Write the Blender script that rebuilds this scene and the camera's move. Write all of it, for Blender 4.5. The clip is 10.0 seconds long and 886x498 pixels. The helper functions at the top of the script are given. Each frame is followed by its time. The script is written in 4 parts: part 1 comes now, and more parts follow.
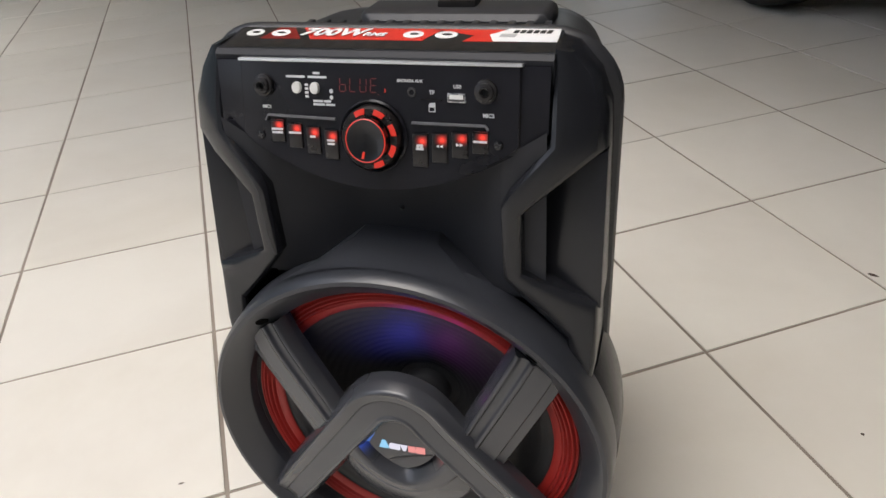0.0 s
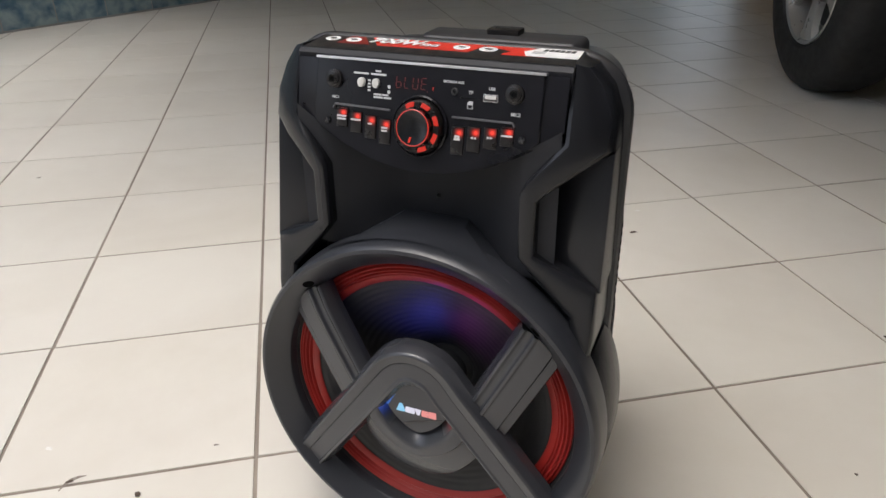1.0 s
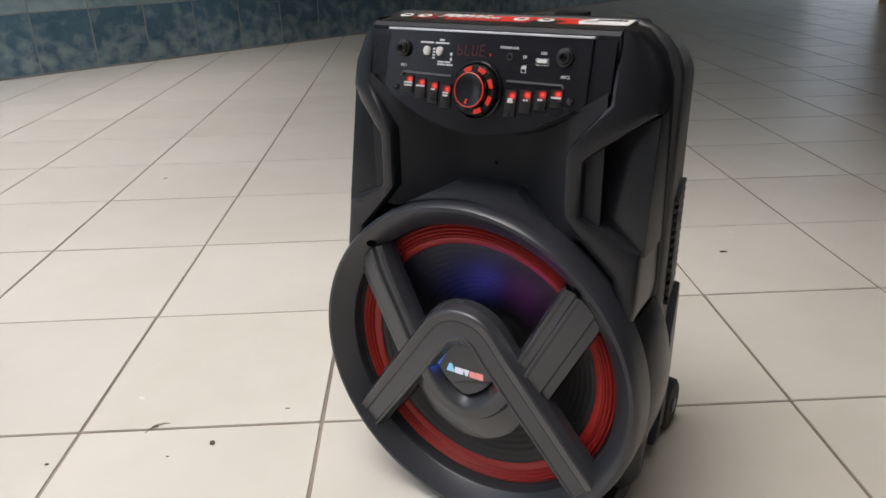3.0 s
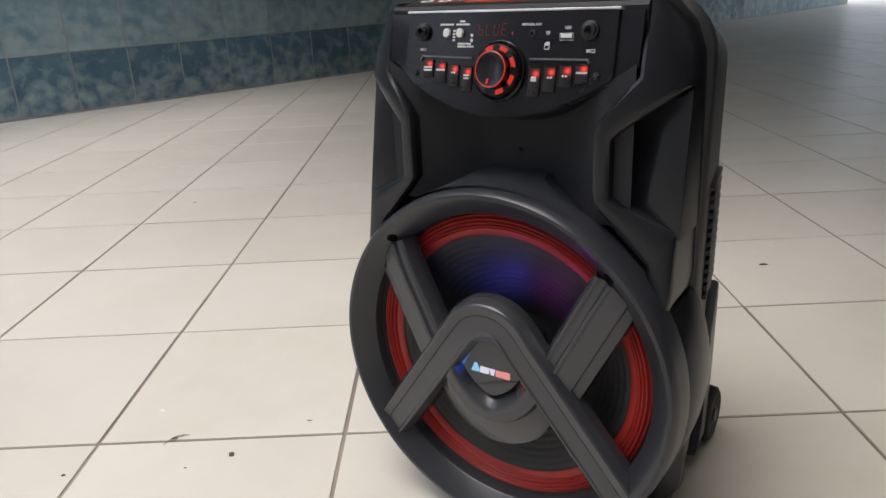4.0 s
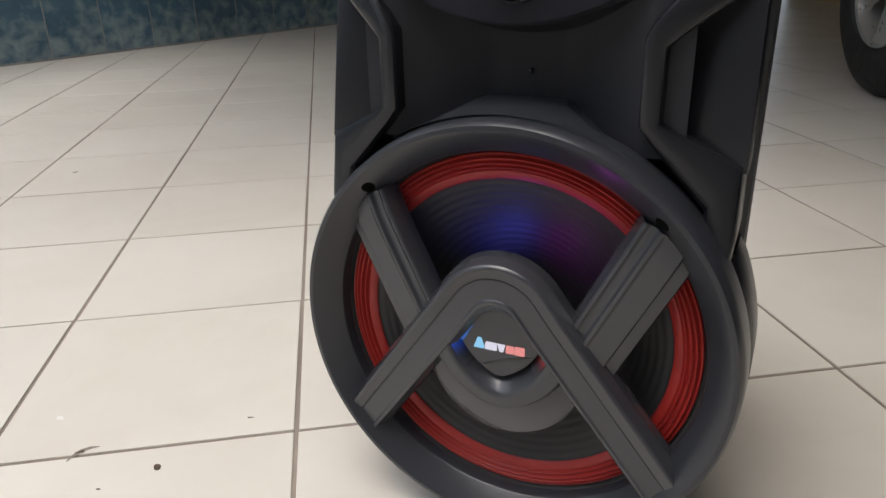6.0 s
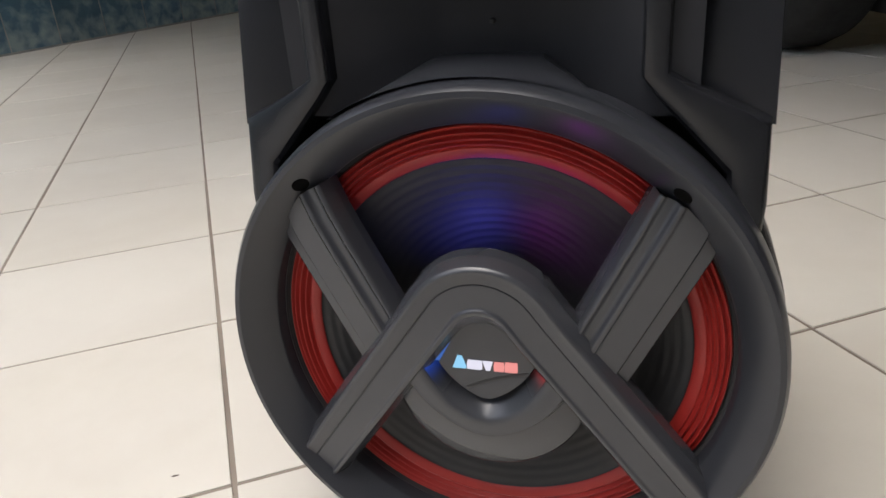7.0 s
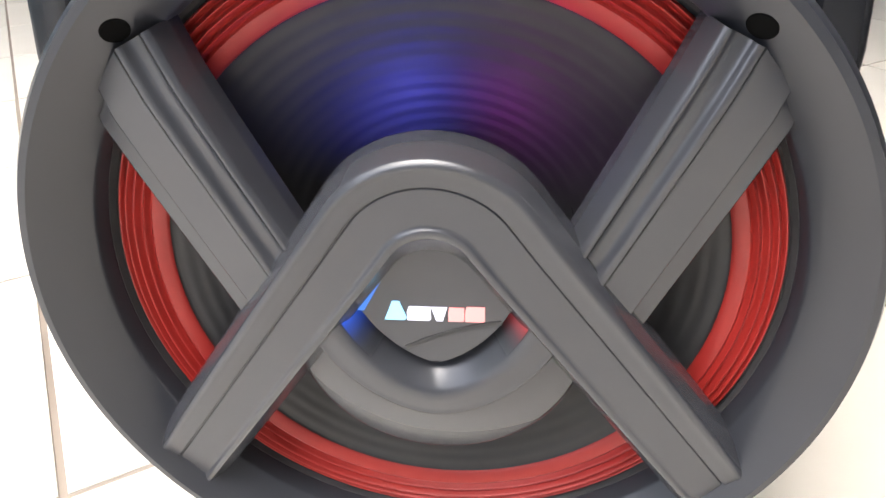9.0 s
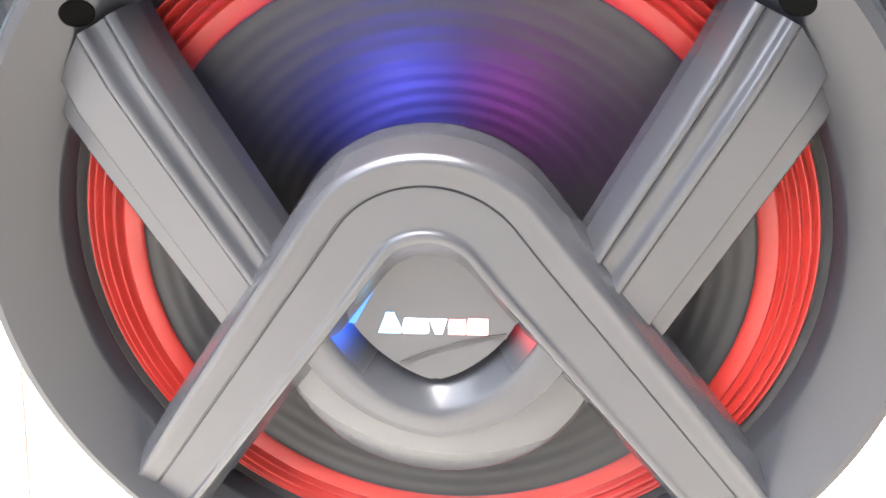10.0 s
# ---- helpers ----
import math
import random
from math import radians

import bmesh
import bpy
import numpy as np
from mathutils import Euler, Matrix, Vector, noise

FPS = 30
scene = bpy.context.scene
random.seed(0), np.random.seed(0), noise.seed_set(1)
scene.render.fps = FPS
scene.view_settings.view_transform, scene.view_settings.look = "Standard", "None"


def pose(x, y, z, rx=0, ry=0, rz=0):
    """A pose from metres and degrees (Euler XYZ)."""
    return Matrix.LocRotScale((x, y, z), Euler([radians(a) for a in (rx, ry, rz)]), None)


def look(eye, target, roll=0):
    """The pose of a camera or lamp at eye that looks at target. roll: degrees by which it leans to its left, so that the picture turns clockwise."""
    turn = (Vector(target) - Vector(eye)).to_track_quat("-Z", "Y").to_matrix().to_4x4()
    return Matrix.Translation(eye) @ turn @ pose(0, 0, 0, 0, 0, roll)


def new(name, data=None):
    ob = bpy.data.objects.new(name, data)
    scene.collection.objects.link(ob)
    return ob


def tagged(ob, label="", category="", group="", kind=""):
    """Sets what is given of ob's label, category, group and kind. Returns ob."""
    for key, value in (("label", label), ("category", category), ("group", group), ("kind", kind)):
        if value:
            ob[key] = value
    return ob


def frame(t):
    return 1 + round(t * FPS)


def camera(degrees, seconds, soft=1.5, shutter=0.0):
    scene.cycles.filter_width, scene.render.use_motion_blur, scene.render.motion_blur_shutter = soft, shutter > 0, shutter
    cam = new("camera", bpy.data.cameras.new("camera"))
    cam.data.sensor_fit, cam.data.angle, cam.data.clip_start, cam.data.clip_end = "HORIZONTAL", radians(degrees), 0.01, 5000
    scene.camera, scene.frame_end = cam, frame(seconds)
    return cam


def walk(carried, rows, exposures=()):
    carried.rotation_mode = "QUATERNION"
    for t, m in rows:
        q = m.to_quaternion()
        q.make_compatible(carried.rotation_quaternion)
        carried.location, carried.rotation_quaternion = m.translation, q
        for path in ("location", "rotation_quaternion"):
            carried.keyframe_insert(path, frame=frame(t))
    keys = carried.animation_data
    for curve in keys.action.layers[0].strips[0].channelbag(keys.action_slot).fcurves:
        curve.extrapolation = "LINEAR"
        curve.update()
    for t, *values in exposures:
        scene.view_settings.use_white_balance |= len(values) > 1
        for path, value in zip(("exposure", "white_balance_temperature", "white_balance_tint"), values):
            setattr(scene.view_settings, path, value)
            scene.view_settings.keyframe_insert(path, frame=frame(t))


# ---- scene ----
cam = camera(63.2, 10.0)
PATH = [
    (0, (0.445, -0.638, 0.685), (0.896, 0.993, -0.381), -4.8),
    (0.5, (0.437, -0.701, 0.677), (0.854, 0.995, -0.298), -2.1),
    (1, (0.431, -0.755, 0.668), (0.785, 0.992, -0.238), -0.8),
    (1.5, (0.429, -0.799, 0.657), (0.708, 0.978, -0.219), -0.3),
    (2, (0.449, -0.814, 0.637), (0.605, 0.983, -0.227), -0.9),
    (2.5, (0.465, -0.828, 0.629), (0.578, 0.984, -0.21), -0.8),
    (4, (0.483, -0.815, 0.556), (0.46, 1.061, -0.136), -2.9),
    (4.5, (0.483, -0.799, 0.538), (0.478, 1.082, -0.14), -2.5),
    (5, (0.48, -0.775, 0.517), (0.566, 1.095, -0.188), -3.0),
    (6.5, (0.373, -0.624, 0.479), (0.756, 1.172, -0.313), -2.1),
    (7, (0.381, -0.565, 0.458), (0.902, 1.185, -0.359), -4.5),
    (7.5, (0.396, -0.5, 0.424), (1.024, 1.179, -0.462), -4.0),
    (8, (0.399, -0.466, 0.4), (1.111, 1.148, -0.542), -2.4),
    (8.5, (0.391, -0.441, 0.388), (1.191, 1.094, -0.615), -2.0),
    (9, (0.399, -0.416, 0.373), (1.213, 1.114, -0.626), -1.9),
    (9.5, (0.404, -0.402, 0.361), (1.228, 1.13, -0.625), -2.1),
    (10, (0.409, -0.396, 0.356), (1.239, 1.148, -0.607), -2.1),
]
EXPOSURES = [(0.0, 1.06), (2.5, 0.9), (5.0, 0.9), (6.5, 0.97), (7.5, 1.27), (8.0, 1.52), (8.5, 1.96), (9.0, 2.4), (9.5, 3.0), (10.0, 3.55)]
walk(cam, [(t, look(eye, target, roll)) for t, eye, target, roll in PATH], EXPOSURES)

# ---- daylight ----
SUN_EL, SUN_ROT = 75, 255
world = bpy.data.worlds.new("sky")
scene.world = world
world.use_nodes = True
wn, wl = world.node_tree.nodes, world.node_tree.links
sky = wn.new("ShaderNodeTexSky")
sky.sky_type, sky.sun_disc = "NISHITA", False
sky.sun_elevation, sky.sun_rotation = radians(SUN_EL), radians(SUN_ROT)
sky.air_density, sky.dust_density = 1.0, 4.0
wn["Background"].inputs["Strength"].default_value = 0.15
haze = wn.new("ShaderNodeHueSaturation")
haze.inputs["Saturation"].default_value = 0.6
wl.new(sky.outputs["Color"], haze.inputs["Color"])
wl.new(haze.outputs["Color"], wn["Background"].inputs["Color"])
sun = new("sun", bpy.data.lights.new("sun", "SUN"))
sun.data.energy, sun.data.angle, sun.data.color = 0.5, radians(60), (1.0, 0.97, 0.93)
sun.matrix_world = look((-2.2, -0.6, 9), (0, 0, 0))


# ---- materials ----
def nodes_of(name):
    m = bpy.data.materials.new(name)
    m.use_nodes = True
    nt = m.node_tree
    return m, nt, nt.nodes["Principled BSDF"]


def ramp(nt, source, stops):
    r = nt.nodes.new("ShaderNodeValToRGB")
    while len(r.color_ramp.elements) < len(stops):
        r.color_ramp.elements.new(0.5)
    for e, (p, c) in zip(r.color_ramp.elements, stops):
        e.position, e.color = p, (*c, 1) if len(c) == 3 else c
    nt.links.new(source, r.inputs["Fac"])
    return r.outputs["Color"]


def noise_of(nt, scale, detail=4, rough=0.6, distort=0.0, per_object=False):
    co = nt.nodes.new("ShaderNodeTexCoord")
    n = nt.nodes.new("ShaderNodeTexNoise")
    n.inputs["Scale"].default_value, n.inputs["Detail"].default_value = scale, detail
    n.inputs["Roughness"].default_value, n.inputs["Distortion"].default_value = rough, distort
    vec = co.outputs["Object"]
    if per_object:
        info = nt.nodes.new("ShaderNodeObjectInfo")
        mul = nt.nodes.new("ShaderNodeMath")
        mul.operation = "MULTIPLY"
        mul.inputs[1].default_value = 37.0
        add = nt.nodes.new("ShaderNodeVectorMath")
        nt.links.new(info.outputs["Random"], mul.inputs[0])
        nt.links.new(vec, add.inputs[0])
        nt.links.new(mul.outputs[0], add.inputs[1])
        vec = add.outputs[0]
    nt.links.new(vec, n.inputs["Vector"])
    return n.outputs["Fac"]


def mixed(nt, a, b, fac, mode="MIX"):
    m = nt.nodes.new("ShaderNodeMix")
    m.data_type, m.blend_type = "RGBA", mode
    for socket, v in ((m.inputs[6], a), (m.inputs[7], b), (m.inputs[0], fac)):
        if isinstance(v, (int, float)):
            socket.default_value = v
        elif isinstance(v, tuple):
            socket.default_value = (*v, 1)
        else:
            nt.links.new(v, socket)
    return m.outputs[2]


def surface(name, low, high, rough=(0.4, 0.6), metal=0.0, scale=8.0, grain=900.0, bump=0.05, depth=0.0004, spec=0.5, coat=0.0):
    """A plain worked surface: stains between two colours, worn gloss and a fine grain."""
    m, nt, p = nodes_of(name)
    big, fine = noise_of(nt, scale), noise_of(nt, grain, 2)
    nt.links.new(ramp(nt, big, [(0.3, low), (0.7, high)]), p.inputs["Base Color"])
    nt.links.new(ramp(nt, noise_of(nt, scale * 3.1), [(0.3, (rough[0],) * 3), (0.75, (rough[1],) * 3)]), p.inputs["Roughness"])
    p.inputs["Metallic"].default_value, p.inputs["Specular IOR Level"].default_value = metal, spec
    p.inputs["Coat Weight"].default_value = coat
    if bump:
        b = nt.nodes.new("ShaderNodeBump")
        b.inputs["Strength"].default_value, b.inputs["Distance"].default_value = bump, depth
        nt.links.new(fine, b.inputs["Height"])
        nt.links.new(b.outputs["Normal"], p.inputs["Normal"])
    return m


def glow(name, colour, strength):
    m, nt, p = nodes_of(name)
    p.inputs["Base Color"].default_value = (*[0.01 + c * 0.06 for c in colour], 1)
    p.inputs["Emission Color"].default_value, p.inputs["Emission Strength"].default_value = (*colour, 1), strength
    p.inputs["Roughness"].default_value = 0.4
    return m


def tile_material(name, low, high, rough, scale, spread, bump, veins=False):
    """Glazed tile, each piece a little different, with faint clouding."""
    m, nt, p = nodes_of(name)
    info = nt.nodes.new("ShaderNodeObjectInfo")
    cloud = noise_of(nt, scale, 6, 0.65, 0.4 if veins else 0.1, True)
    col = ramp(nt, cloud, [(0.32, low), (0.68, high)])
    if veins:
        co, sep = nt.nodes.new("ShaderNodeTexCoord"), nt.nodes.new("ShaderNodeSeparateXYZ")
        nt.links.new(co.outputs["Object"], sep.inputs[0])
        low_half = nt.nodes.new("ShaderNodeMapRange")
        low_half.inputs["From Min"].default_value, low_half.inputs["From Max"].default_value = 0.07, -0.09
        low_half.inputs["To Min"].default_value, low_half.inputs["To Max"].default_value = -0.10, 0.08
        nt.links.new(sep.outputs["Y"], low_half.inputs["Value"])
        add = nt.nodes.new("ShaderNodeMath")
        nt.links.new(noise_of(nt, scale * 2.0, 3, 0.5, 0.3, True), add.inputs[0])
        nt.links.new(low_half.outputs[0], add.inputs[1])
        streak = ramp(nt, add.outputs[0], [(0.40, (0, 0, 0)), (0.72, (0.75, 0.75, 0.75))])
        col = mixed(nt, col, (0.40, 0.50, 0.51), streak)
    else:
        col = mixed(nt, col, ramp(nt, noise_of(nt, 1.1, 5, 0.7, 0.6, True), [(0.45, (1, 1, 1)), (0.8, (0.86, 0.84, 0.80))]), 0.7, "MULTIPLY")
    shade = ramp(nt, info.outputs["Random"], [(0, (1 - spread,) * 3), (1, (1, 1, 1))])
    col = mixed(nt, col, shade, 1.0, "MULTIPLY")
    nt.links.new(col, p.inputs["Base Color"])
    nt.links.new(ramp(nt, noise_of(nt, 3.0, 5), [(0.3, (rough[0],) * 3), (0.75, (rough[1],) * 3)]), p.inputs["Roughness"])
    b = nt.nodes.new("ShaderNodeBump")
    b.inputs["Strength"].default_value, b.inputs["Distance"].default_value = bump, 0.002
    nt.links.new(noise_of(nt, 14, 3), b.inputs["Height"])
    nt.links.new(b.outputs["Normal"], p.inputs["Normal"])
    return m


FLOOR_TILE = tile_material("cream glazed floor tile", (0.63, 0.60, 0.545), (0.68, 0.655, 0.595), (0.31, 0.36), 2.5, 0.05, 0.02)
GROUT = surface("dirty grout", (0.135, 0.110, 0.088), (0.35, 0.30, 0.25), (0.8, 0.95), scale=2.3, grain=300, bump=0.4)
BLUE_TILE = tile_material("marbled dark blue wall tile", (0.058, 0.135, 0.205), (0.120, 0.230, 0.310), (0.31, 0.35), 7, 0.22, 0.03, True)
PALE_TILE = tile_material("marbled pale blue wall tile", (0.135, 0.250, 0.315), (0.28, 0.405, 0.455), (0.31, 0.35), 7, 0.16, 0.03, True)
WALL_GROUT = surface("wall grout", (0.24, 0.25, 0.25), (0.42, 0.42, 0.40), (0.8, 0.95), scale=5, grain=300, bump=0.3)
FILL_GREY = surface("pale grey of the added wall", (0.29, 0.29, 0.28), (0.36, 0.355, 0.34), (0.7, 0.9), scale=1.2, grain=120, bump=0.2)
# Ochre picked to warm the light bounced onto the shaded floor.
BOUNCE_OCHRE = surface("ochre for warm bounced light", (0.50, 0.37, 0.20), (0.60, 0.46, 0.27), (0.7, 0.9), scale=1.2, grain=120, bump=0.2)
SHELL = surface("charcoal moulded plastic", (0.0120, 0.0127, 0.0156), (0.0136, 0.0144, 0.0173), (0.26, 0.26), scale=11, bump=0, spec=0.42)
RING = surface("dark satin plastic", (0.0258, 0.0277, 0.0337), (0.0289, 0.0309, 0.0374), (0.29, 0.30), scale=7, bump=0)
GRILLE = surface("satin grey plastic", (0.0378, 0.0401, 0.0473), (0.0417, 0.0439, 0.0510), (0.25, 0.25), scale=9, bump=0, spec=0.65)
CABINET = surface("black grained plastic", (0.0218, 0.0227, 0.0256), (0.0263, 0.0270, 0.0300), (0.38, 0.44), scale=9, grain=260, bump=0.15)
PANEL = surface("glossy black panel", (0.0088, 0.0088, 0.0113), (0.0125, 0.0125, 0.0162), (0.20, 0.20), scale=20, bump=0, spec=0.36)
BUTTON = surface("black button plastic", (0.009, 0.008, 0.008), (0.014, 0.012, 0.012), (0.25, 0.35), scale=40, bump=0)
RECESS = surface("matte black", (0.0293, 0.0293, 0.0305), (0.0399, 0.0399, 0.0412), (0.7, 0.9), scale=20, bump=0.05)
HORN = surface("dull black horn plastic", (0.0263, 0.0274, 0.0316), (0.0305, 0.0316, 0.0362), (0.40, 0.46), scale=12, bump=0, spec=0.14)
RED = surface("red rubber surround", (0.31, 0.018, 0.014), (0.37, 0.025, 0.020), (0.38, 0.55), scale=16, bump=0)
CONE = surface("black paper cone", (0.0225, 0.0225, 0.0239), (0.0292, 0.0292, 0.0305), (0.55, 0.65), scale=12, bump=0)
CHROME = surface("nickel", (0.45, 0.45, 0.46), (0.6, 0.6, 0.6), (0.2, 0.35), 1.0, scale=60, bump=0.02)
DARK_METAL = surface("dark spun metal", (0.045, 0.045, 0.048), (0.055, 0.055, 0.058), (0.25, 0.25), 1.0, scale=60, bump=0)
spun = DARK_METAL.node_tree
turned = spun.nodes.new("ShaderNodeTangent")
turned.direction_type, turned.axis = "RADIAL", "Y"
for node in spun.nodes:
    if node.type == "BSDF_PRINCIPLED":
        node.inputs["Anisotropic"].default_value = 0.85
        spun.links.new(turned.outputs[0], node.inputs["Tangent"])
RAIL = surface("grey moulded rail", (0.10, 0.10, 0.11), (0.13, 0.13, 0.14), (0.3, 0.4), scale=40, bump=0)
HOLE_DARK = surface("painted dark of a hole", (0.0050, 0.0050, 0.0050), (0.0075, 0.0075, 0.0075), (0.9, 1.0), scale=20, bump=0, spec=0.0)
PRINT = surface("white print", (0.55, 0.56, 0.58), (0.66, 0.67, 0.68), (0.5, 0.6), scale=50, bump=0)
WHITE = surface("white plastic", (0.62, 0.62, 0.60), (0.72, 0.72, 0.70), (0.35, 0.5), scale=40, bump=0)
STICKER_RED = surface("red sticker", (0.55, 0.030, 0.020), (0.62, 0.045, 0.030), (0.25, 0.4), scale=30, bump=0)
STICKER_WHITE = surface("white sticker", (0.70, 0.70, 0.70), (0.80, 0.80, 0.79), (0.3, 0.45), scale=30, bump=0)
INK = surface("black ink", (0.01, 0.01, 0.01), (0.02, 0.02, 0.02), (0.3, 0.5), scale=30, bump=0)
RUBBER = surface("black rubber", (0.010, 0.010, 0.010), (0.020, 0.019, 0.018), (0.65, 0.85), scale=12, grain=500, bump=0.3)
ALLOY = surface("silver painted alloy", (0.42, 0.41, 0.39), (0.52, 0.51, 0.48), (0.25, 0.4), 0.6, scale=10, bump=0.02)
CAR_PAINT = surface("dark car paint", (0.010, 0.011, 0.012), (0.014, 0.015, 0.016), (0.15, 0.25), scale=3, bump=0, coat=0.6)
CAR_PLASTIC = surface("dull black car plastic", (0.012, 0.012, 0.012), (0.02, 0.02, 0.02), (0.6, 0.8), scale=5, bump=0.2)
SMEAR = surface("brown smear", (0.12, 0.095, 0.075), (0.34, 0.30, 0.26), (0.8, 0.95), scale=160, grain=800, bump=0.3)
DIRT = surface("dry dirt", (0.05, 0.035, 0.025), (0.11, 0.08, 0.06), (0.8, 0.95), scale=80, grain=800, bump=0.5)
CHIP = surface("chalky paint fleck", (0.70, 0.69, 0.66), (0.78, 0.77, 0.74), (0.7, 0.9), scale=80, bump=0.2)
RED_LIGHT = glow("red backlight", (1.0, 0.045, 0.02), 0.30)
RED_DIM = glow("dim red backlight", (1.0, 0.045, 0.025), 0.28)
DIGIT = glow("red display digit", (1.0, 0.03, 0.03), 0.04)


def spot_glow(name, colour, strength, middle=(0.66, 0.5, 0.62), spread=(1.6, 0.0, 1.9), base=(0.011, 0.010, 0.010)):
    """A glow fading from its middle to the rim: button backlights, painted lip light."""
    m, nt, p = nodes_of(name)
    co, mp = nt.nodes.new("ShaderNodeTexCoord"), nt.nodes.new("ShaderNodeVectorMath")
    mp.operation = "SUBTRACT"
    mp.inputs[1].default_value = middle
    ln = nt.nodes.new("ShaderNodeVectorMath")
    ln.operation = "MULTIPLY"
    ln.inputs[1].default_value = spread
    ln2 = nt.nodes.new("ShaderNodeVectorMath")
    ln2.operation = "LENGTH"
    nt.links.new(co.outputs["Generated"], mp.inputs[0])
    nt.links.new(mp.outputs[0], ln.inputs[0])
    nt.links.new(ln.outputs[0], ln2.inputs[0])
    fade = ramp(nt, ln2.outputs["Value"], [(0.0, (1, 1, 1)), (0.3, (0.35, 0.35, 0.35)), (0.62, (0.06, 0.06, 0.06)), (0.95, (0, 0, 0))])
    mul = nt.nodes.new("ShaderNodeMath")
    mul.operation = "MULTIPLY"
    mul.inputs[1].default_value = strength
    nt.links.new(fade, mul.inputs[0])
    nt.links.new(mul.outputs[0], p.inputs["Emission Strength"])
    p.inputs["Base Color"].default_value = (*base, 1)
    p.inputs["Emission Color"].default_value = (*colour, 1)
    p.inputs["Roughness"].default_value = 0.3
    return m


BUTTON_GLOW = spot_glow("red button backlight", (1.0, 0.05, 0.03), 0.95)
# Emission drawn as coloured spill on the hub lip, which is no lamp.
LIP_BLUE = spot_glow("blue glow painted on the lip", (0.02, 0.14, 1.0), 0.22, (0.12, 0.5, 0.86), (1.15, 0.0, 1.15), (0.031, 0.033, 0.039))
LIP_RED = spot_glow("red glow painted on the lip", (1.0, 0.03, 0.04), 0.18, (0.88, 0.5, 0.86), (1.2, 0.0, 1.2), (0.031, 0.033, 0.039))
LOGO_BLUE = glow("blue white logo light", (0.30, 0.68, 1.0), 0.42)
LOGO_WHITE = glow("white logo light", (0.86, 0.84, 1.0), 0.40)
LOGO_RED = glow("red white logo light", (1.0, 0.34, 0.32), 0.38)
LED_BLUE = glow("blue light strip", (0.03, 0.24, 1.0), 0.20)


# ---- mesh helpers ----
def finish(name, bm, material, angle=32):
    bmesh.ops.recalc_face_normals(bm, faces=bm.faces)
    me = bpy.data.meshes.new(name)
    bm.to_mesh(me)
    bm.free()
    me.materials.append(material)
    me.shade_smooth()
    me.set_sharp_from_angle(angle=radians(angle))
    return me


def part(name, bm, material, parent, label="", angle=32):
    ob = new(name, bm if isinstance(bm, bpy.types.Mesh) else finish(name, bm, material, angle))
    ob.parent = parent
    return tagged(ob, label)


def thing(name, label, category, m=None, group="", kind=""):
    ob = new(name)
    ob.empty_display_size = 0.05
    if m is not None:
        ob.matrix_basis = m
    return tagged(ob, label, category, group, kind)


def bevelled(bm, edges, offset, segments=2):
    if offset > 0:
        bmesh.ops.bevel(bm, geom=list(edges), offset=offset, segments=segments, profile=0.6, affect="EDGES", clamp_overlap=True)


def block(x0, x1, y0, y1, z0, z1, bevel=0.0, bm=None, segments=2):
    out = bm or bmesh.new()
    vs = [out.verts.new((x, y, z)) for x in (x0, x1) for y in (y0, y1) for z in (z0, z1)]
    fs = [out.faces.new([vs[i] for i in q]) for q in ((0, 1, 3, 2), (4, 6, 7, 5), (0, 4, 5, 1), (2, 3, 7, 6), (0, 2, 6, 4), (1, 5, 7, 3))]
    if bevel:
        bevelled(out, {e for f in fs for e in f.edges}, bevel, segments)
    return out


def prism(points, y0, y1, bevel=0.0, segments=2, bm=None):
    """A plate: an outline in x and z, its front at y0 with a rounded edge, its back at y1."""
    out = bm or bmesh.new()
    front = [out.verts.new((x, y0, z)) for x, z in points]
    back = [out.verts.new((x, y1, z)) for x, z in points]
    n = len(points)
    face = out.faces.new(front)
    out.faces.new(back[::-1])
    for i in range(n):
        out.faces.new((front[i], back[i], back[(i + 1) % n], front[(i + 1) % n]))
    bevelled(out, face.edges, bevel, segments)
    return out


def revolve(profile, cx=0.0, cz=0.0, n=96, bm=None, close=False):
    """Turns a profile of radius and y round the y axis through cx, cz."""
    out = bm or bmesh.new()
    rows = []
    for r, y in profile:
        if r < 1e-6:
            rows.append([out.verts.new((cx, y, cz))] * n)
        else:
            rows.append([out.verts.new((cx + r * math.cos(2 * math.pi * i / n), y, cz + r * math.sin(2 * math.pi * i / n))) for i in range(n)])
    pairs = list(zip(rows, rows[1:])) + ([(rows[-1], rows[0])] if close else [])
    for a, b in pairs:
        for i in range(n):
            q = [a[i], a[(i + 1) % n], b[(i + 1) % n], b[i]]
            q = list(dict.fromkeys(q))
            if len(q) > 2:
                out.faces.new(q)
    return out


def sweep(path, profile, shift=None, bm=None):
    """Draws a profile of (side, y) along a path in x and z; shift moves each station in y."""
    out = bm or bmesh.new()
    rows = []
    for i, (x, z) in enumerate(path):
        a, b = path[max(i - 1, 0)], path[min(i + 1, len(path) - 1)]
        d = Vector((b[0] - a[0], b[1] - a[1])).normalized()
        nx, nz = -d.y, d.x
        dy = shift[i] if shift else 0.0
        rows.append([out.verts.new((x + nx * s, y + (dy if y < 0 else 0), z + nz * s)) for s, y in profile])
    for a, b in zip(rows, rows[1:]):
        for j in range(len(profile) - 1):
            out.faces.new((a[j], a[j + 1], b[j + 1], b[j]))
    out.faces.new(rows[0])
    out.faces.new(rows[-1][::-1])
    return out


